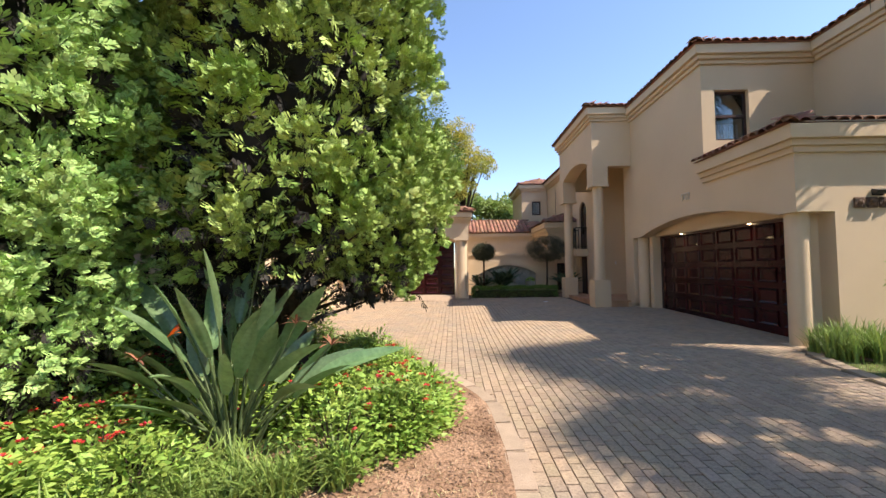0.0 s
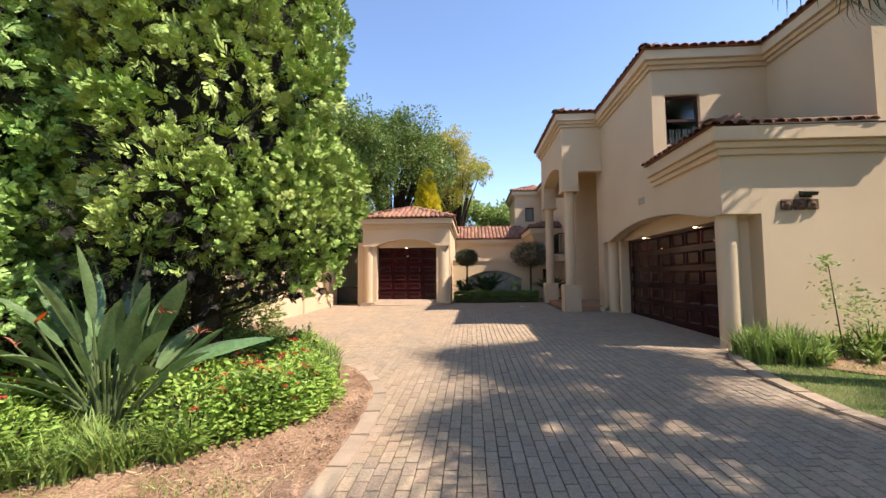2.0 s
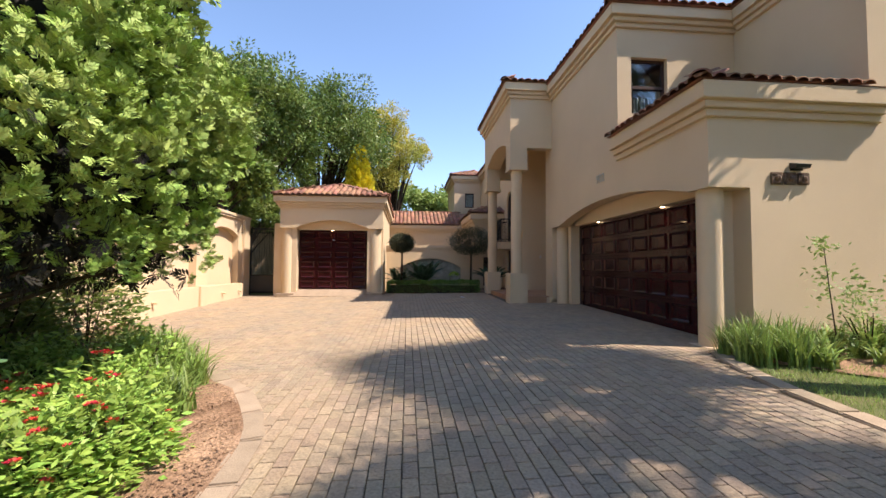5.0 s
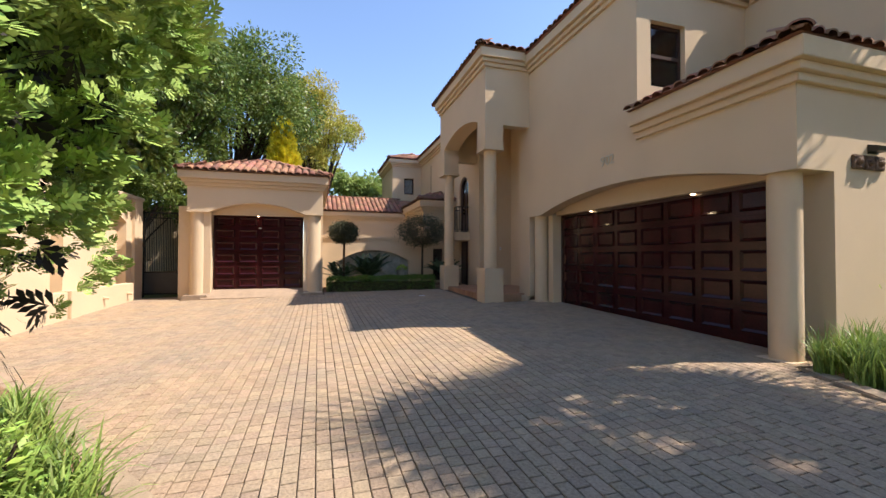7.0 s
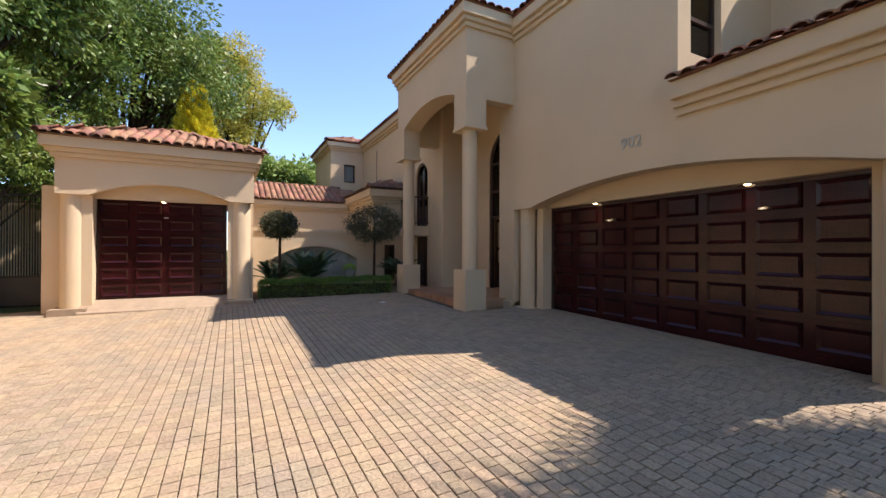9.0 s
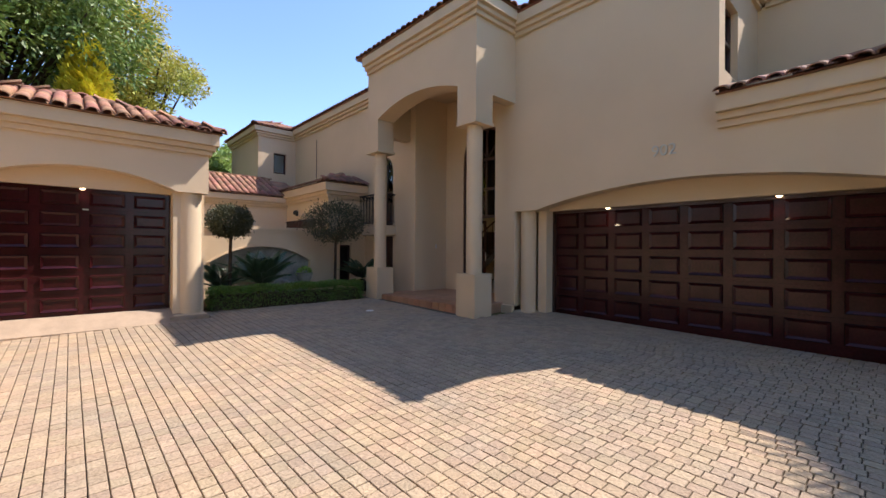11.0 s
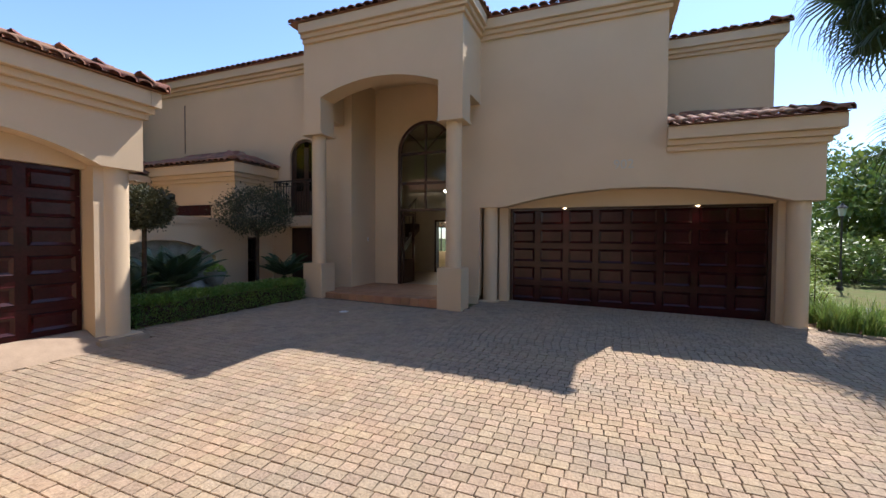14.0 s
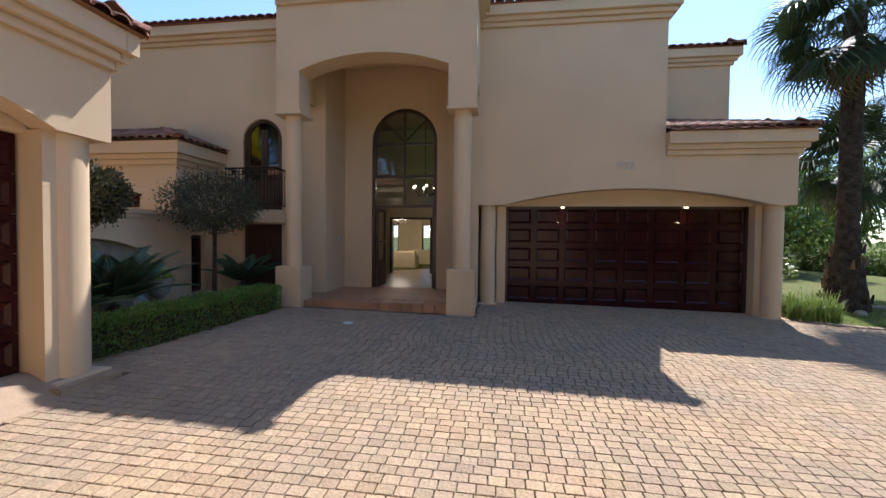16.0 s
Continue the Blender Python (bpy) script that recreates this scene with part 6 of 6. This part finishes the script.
def strelitzia(at, label, seed):
    r_ = random.Random(seed)
    g0 = gz(*at)
    top = empty("strelitzia", (at[0], at[1], g0))
    for k in range(44):
        a = k * 2.39996 + r_.uniform(-0.3, 0.3)
        lean = radians(3 + 54 * (k / 44) ** 0.9 + r_.uniform(-4, 4))
        o = Vector((1.15 * math.cos(a), 0.85 * math.sin(a), 0))
        b0 = Vector((at[0], at[1], g0)) + o * r_.uniform(0.02, 0.16)
        pl = r_.uniform(0.7, 1.3) * (1.0 - 0.3 * k / 44)
        up_ = Vector((0, 0, 1))
        m = b0 + (o * math.sin(lean * 0.55) + up_ * math.cos(lean * 0.55)) * pl * 0.55
        e = m + (o * math.sin(lean) + up_ * math.cos(lean)) * pl * 0.45
        bm = tube(bmesh.new(), b0 - Vector((0, 0, 0.05)), m, 0.017, 0.013, 7)
        tube(bm, m, e, 0.013, 0.008, 7)
        l = r_.uniform(0.5, 0.8)
        bend = lean + r_.uniform(-0.1, 0.3)
        droop = bend + r_.uniform(0.0, 0.6) * (0.3 + k / 44)
        sway = Vector((-o.y, o.x, 0)) * r_.uniform(-0.3, 0.3)
        mid = e + (o * math.sin(bend) + up_ * math.cos(bend) + sway * 0.5) * l * 0.5
        tip = mid + (o * math.sin(droop) + up_ * math.cos(droop) + sway) * l * 0.5
        st = part("stalk", bm, STALK, top)
        part("leaf_blade", paddle(bmesh.new(), e, mid, tip, r_.uniform(0.055, 0.085), r_.uniform(0.15, 0.6), r_.uniform(-1.1, 1.1)), STRELITZIA, st, smooth=True)
    for k, (dx, dy, z, fresh) in enumerate(((-0.2, -0.55, 1.12, True), (0.62, -0.15, 1.16, False), (0.88, 0.0, 0.95, False), (-0.55, -0.4, 0.9, False))):
        p = Vector((at[0] + dx, at[1] + dy, g0 + z))
        st = part("flower_stalk", tube(bmesh.new(), (at[0], at[1], g0), p, 0.013, 0.009, 7), STALK, top)
        for j in range(9 if not fresh else 6):
            aa = j * 0.8 + k
            dv = Vector((math.cos(aa), 0.6 * math.sin(aa), 0.6 + 0.5 * math.sin(1.7 * j))) if not fresh else Vector((0.8, -0.2 + 0.15 * j, 0.25 + 0.2 * j))
            dv = dv.normalized() * (0.14 if not fresh else 0.12)
            part("petal", paddle(bmesh.new(), p, p + dv * 0.5 + Vector((0, 0, 0.02)), p + dv - Vector((0, 0, 0.03 if not fresh else 0)), 0.007 if not fresh else 0.014), ORANGE if fresh else WITHERED, st)
    return tagged(top, label, "strelitzia")


strelitzia((-1.45, 3.85), "large bird-of-paradise plant with orange and withered blooms", 61)

# ---- loose grass ----
BLADE_V = [(-0.5, 0, 0), (0.5, 0, 0), (0.3, 0.6, 0.12), (-0.3, 0.6, 0.12), (0.02, 1.0, 0.35), (-0.02, 1.0, 0.35)]
BLADE_V = [(x * 0.1, y, z) for x, y, z in BLADE_V]
BLADE_Q = [(0, 1, 2, 3), (3, 2, 4, 5)]


def lawn_blades(name, n, xf, yr, size, mat_, label, seed):
    r_ = np.random.default_rng(seed)
    y = r_.uniform(*yr, n)
    lo, hi = np.array([xf(v)[0] for v in y]), np.array([xf(v)[1] for v in y])
    x = lo + (hi - lo) * r_.uniform(0, 1, n)
    loc = np.stack([x, y, 0.02 * (x - 6.9) + 0.02 * (y - 12.9) - 0.02], 1)
    d = np.stack([r_.normal(0, 0.45, n), r_.normal(0, 0.45, n), np.ones(n)], 1)
    return tagged(fan(name, BLADE_V, BLADE_Q, frames_along(d, r_.uniform(-3, 3, n), r_.uniform(0.6, 1.2, n) * size), loc, mat_), label, "grass", kind="stuff")


lawn_blades("lawn_grass", 17000, lambda y: (east(y) + 0.25, 9.5), (2.0, 6.3), 0.06, LAWNBLADE, "short green lawn grass beside the drive", 81)
r_ = np.random.default_rng(82)
spots = np.stack([r_.uniform(-2.4, 0.5, 34), r_.uniform(1.2, 3.4, 34)], 1)
n = 8000
pick = r_.integers(0, 34, n)
x, y = spots[pick, 0] + r_.normal(0, 0.17, n), spots[pick, 1] + r_.normal(0, 0.12, n)
loc = np.stack([x, y, 0.02 * (x - 6.9) + 0.02 * (y - 12.9) + 0.0], 1)
d = np.stack([r_.normal(0, 0.7, n), r_.normal(0, 0.7, n), np.ones(n)], 1)
tagged(fan("sparse_grass", BLADE_V, BLADE_Q, frames_along(d, r_.uniform(-3, 3, n), r_.uniform(0.03, 0.08, n)), loc, LAWNBLADE), "patches of short grass growing through the mulch", "grass", kind="stuff")
n = 2600
x, y = r_.uniform(-2.6, 0.85, n), r_.uniform(1.0, 3.6, n)
loc = np.stack([x, y, 0.02 * (x - 6.9) + 0.02 * (y - 12.9) + 0.022], 1)
d = np.stack([r_.normal(0, 1, n), r_.normal(0, 1, n), r_.uniform(0, 0.4, n)], 1)
tagged(fan("dry_grass", BLADE_V, BLADE_Q, frames_along(d, r_.uniform(-3, 3, n), r_.uniform(0.03, 0.09, n)), loc, STRAW), "dry straw-coloured grass litter on the mulch", "grass", kind="stuff")
r_ = np.random.default_rng(83)
n = 9000
y = r_.uniform(1.5, 6.5, n)
x = np.array([west(v) for v in y]) - r_.uniform(0.03, 1.2, n) ** 1.3
loc = np.stack([x, y, 0.02 * (x - 6.9) + 0.02 * (y - 12.9) + r_.uniform(0.0, 0.03, n)], 1)
d = np.stack([r_.normal(0, 1, n), r_.normal(0, 1, n), r_.normal(0, 0.25, n)], 1)
tagged(fan("mulch_chips", [(-0.25, 0, 0), (0.25, 0, 0.05), (0.2, 1, 0), (-0.2, 1, 0.05)], [(0, 1, 2, 3)], frames_along(d, r_.uniform(-0.6, 0.6, n), r_.uniform(0.01, 0.032, n)), loc, MULCH), "brown bark chips on the bed soil", "mulch", kind="stuff")

# ---- roof tiles set singly ----
for parent, m, p in SINGLE:
    ob = new("roof_tile", TILE_MESH)
    ob.parent = parent
    ob.matrix_parent_inverse = parent.matrix_basis.inverted()
    ob.matrix_basis = Matrix.Translation(p) @ m.to_4x4()

# ---- pavers ----
def paver_shape(lx, ly):
    b = 0.004
    x, y = lx / 2 - 0.0034, ly / 2 - (0.006 if ly > 0.15 else 0.004)
    v = [(-x, -y, -0.03), (x, -y, -0.03), (x, y, -0.03), (-x, y, -0.03), (-x, -y, -b), (x, -y, -b), (x, y, -b), (-x, y, -b), (-x + b, -y + b, 0), (x - b, -y + b, 0), (x - b, y - b, 0), (-x + b, y - b, 0)]
    q = [(8, 9, 10, 11)]
    for k in range(4):
        j = (k + 1) % 4
        q += [(k, j, j + 4, k + 4), (k + 4, j + 4, j + 8, k + 8)]
    return v, q


def pave():
    r_ = random.Random(17)
    SLOPE = Euler((0.02, -0.02, 0)).to_matrix()
    kinds = {0.2: paver_shape(0.105, 0.2), 0.122: paver_shape(0.105, 0.122)}
    meshes = {}
    for l, (v, q) in kinds.items():
        me = bpy.data.meshes.new("paver")
        me.from_pydata(v, [], q)
        me.materials.append(PAVER)
        meshes[l] = me
    rest = {0.2: ([], []), 0.122: ([], [])}
    single = 0
    row, x = 0, -4.2
    while x < 6.95:
        off = (row % 2) / 2 + r_.uniform(-0.08, 0.08)
        y, near = -6.0 + 0.2 * off, True
        while y < 18.0:
            if near and y > 6.2 + 0.4 * math.sin(3 * x):
                near = False
            l = 0.2 if near else 0.122
            cx, cy = x, y + l / 2
            lim = 17.0 if cx < -2.1 or cx > 0.8 else 16.94
            if cx < -2.7:
                lim = 18.5
            if west(cy) + 0.13 < cx < east(cy) - 0.05 and cy < (lim if cx < 1.2 else 17.7) and not (4.95 < cx and 13.45 < cy < 17.5) and not (cx > 1.2 and cy > 17.62 - 0.117 * (cx - 1.35)):
                m = SLOPE @ Euler((r_.gauss(0, 0.008), r_.gauss(0, 0.008), r_.gauss(0, 0.012))).to_matrix()
                p = (cx, cy, gz(cx, cy) + r_.gauss(0, 0.0012))
                if single < 300 and -0.6 < cx < 1.2 and 9.6 < cy < 12.6:
                    ob = new("paver", meshes[l])
                    ob.matrix_basis = Matrix.Translation(p) @ m.to_4x4()
                    ob.parent = drive
                    single += 1
                else:
                    rest[l][0].append([list(v) for v in m])
                    rest[l][1].append(p)
            y += l
        x += 0.105
        row += 1
    for l, (rots, locs) in rest.items():
        fan("pavers", *kinds[l], np.array(rots), np.array(locs), PAVER, drive, "", "stuff").data.shade_flat()


pave()
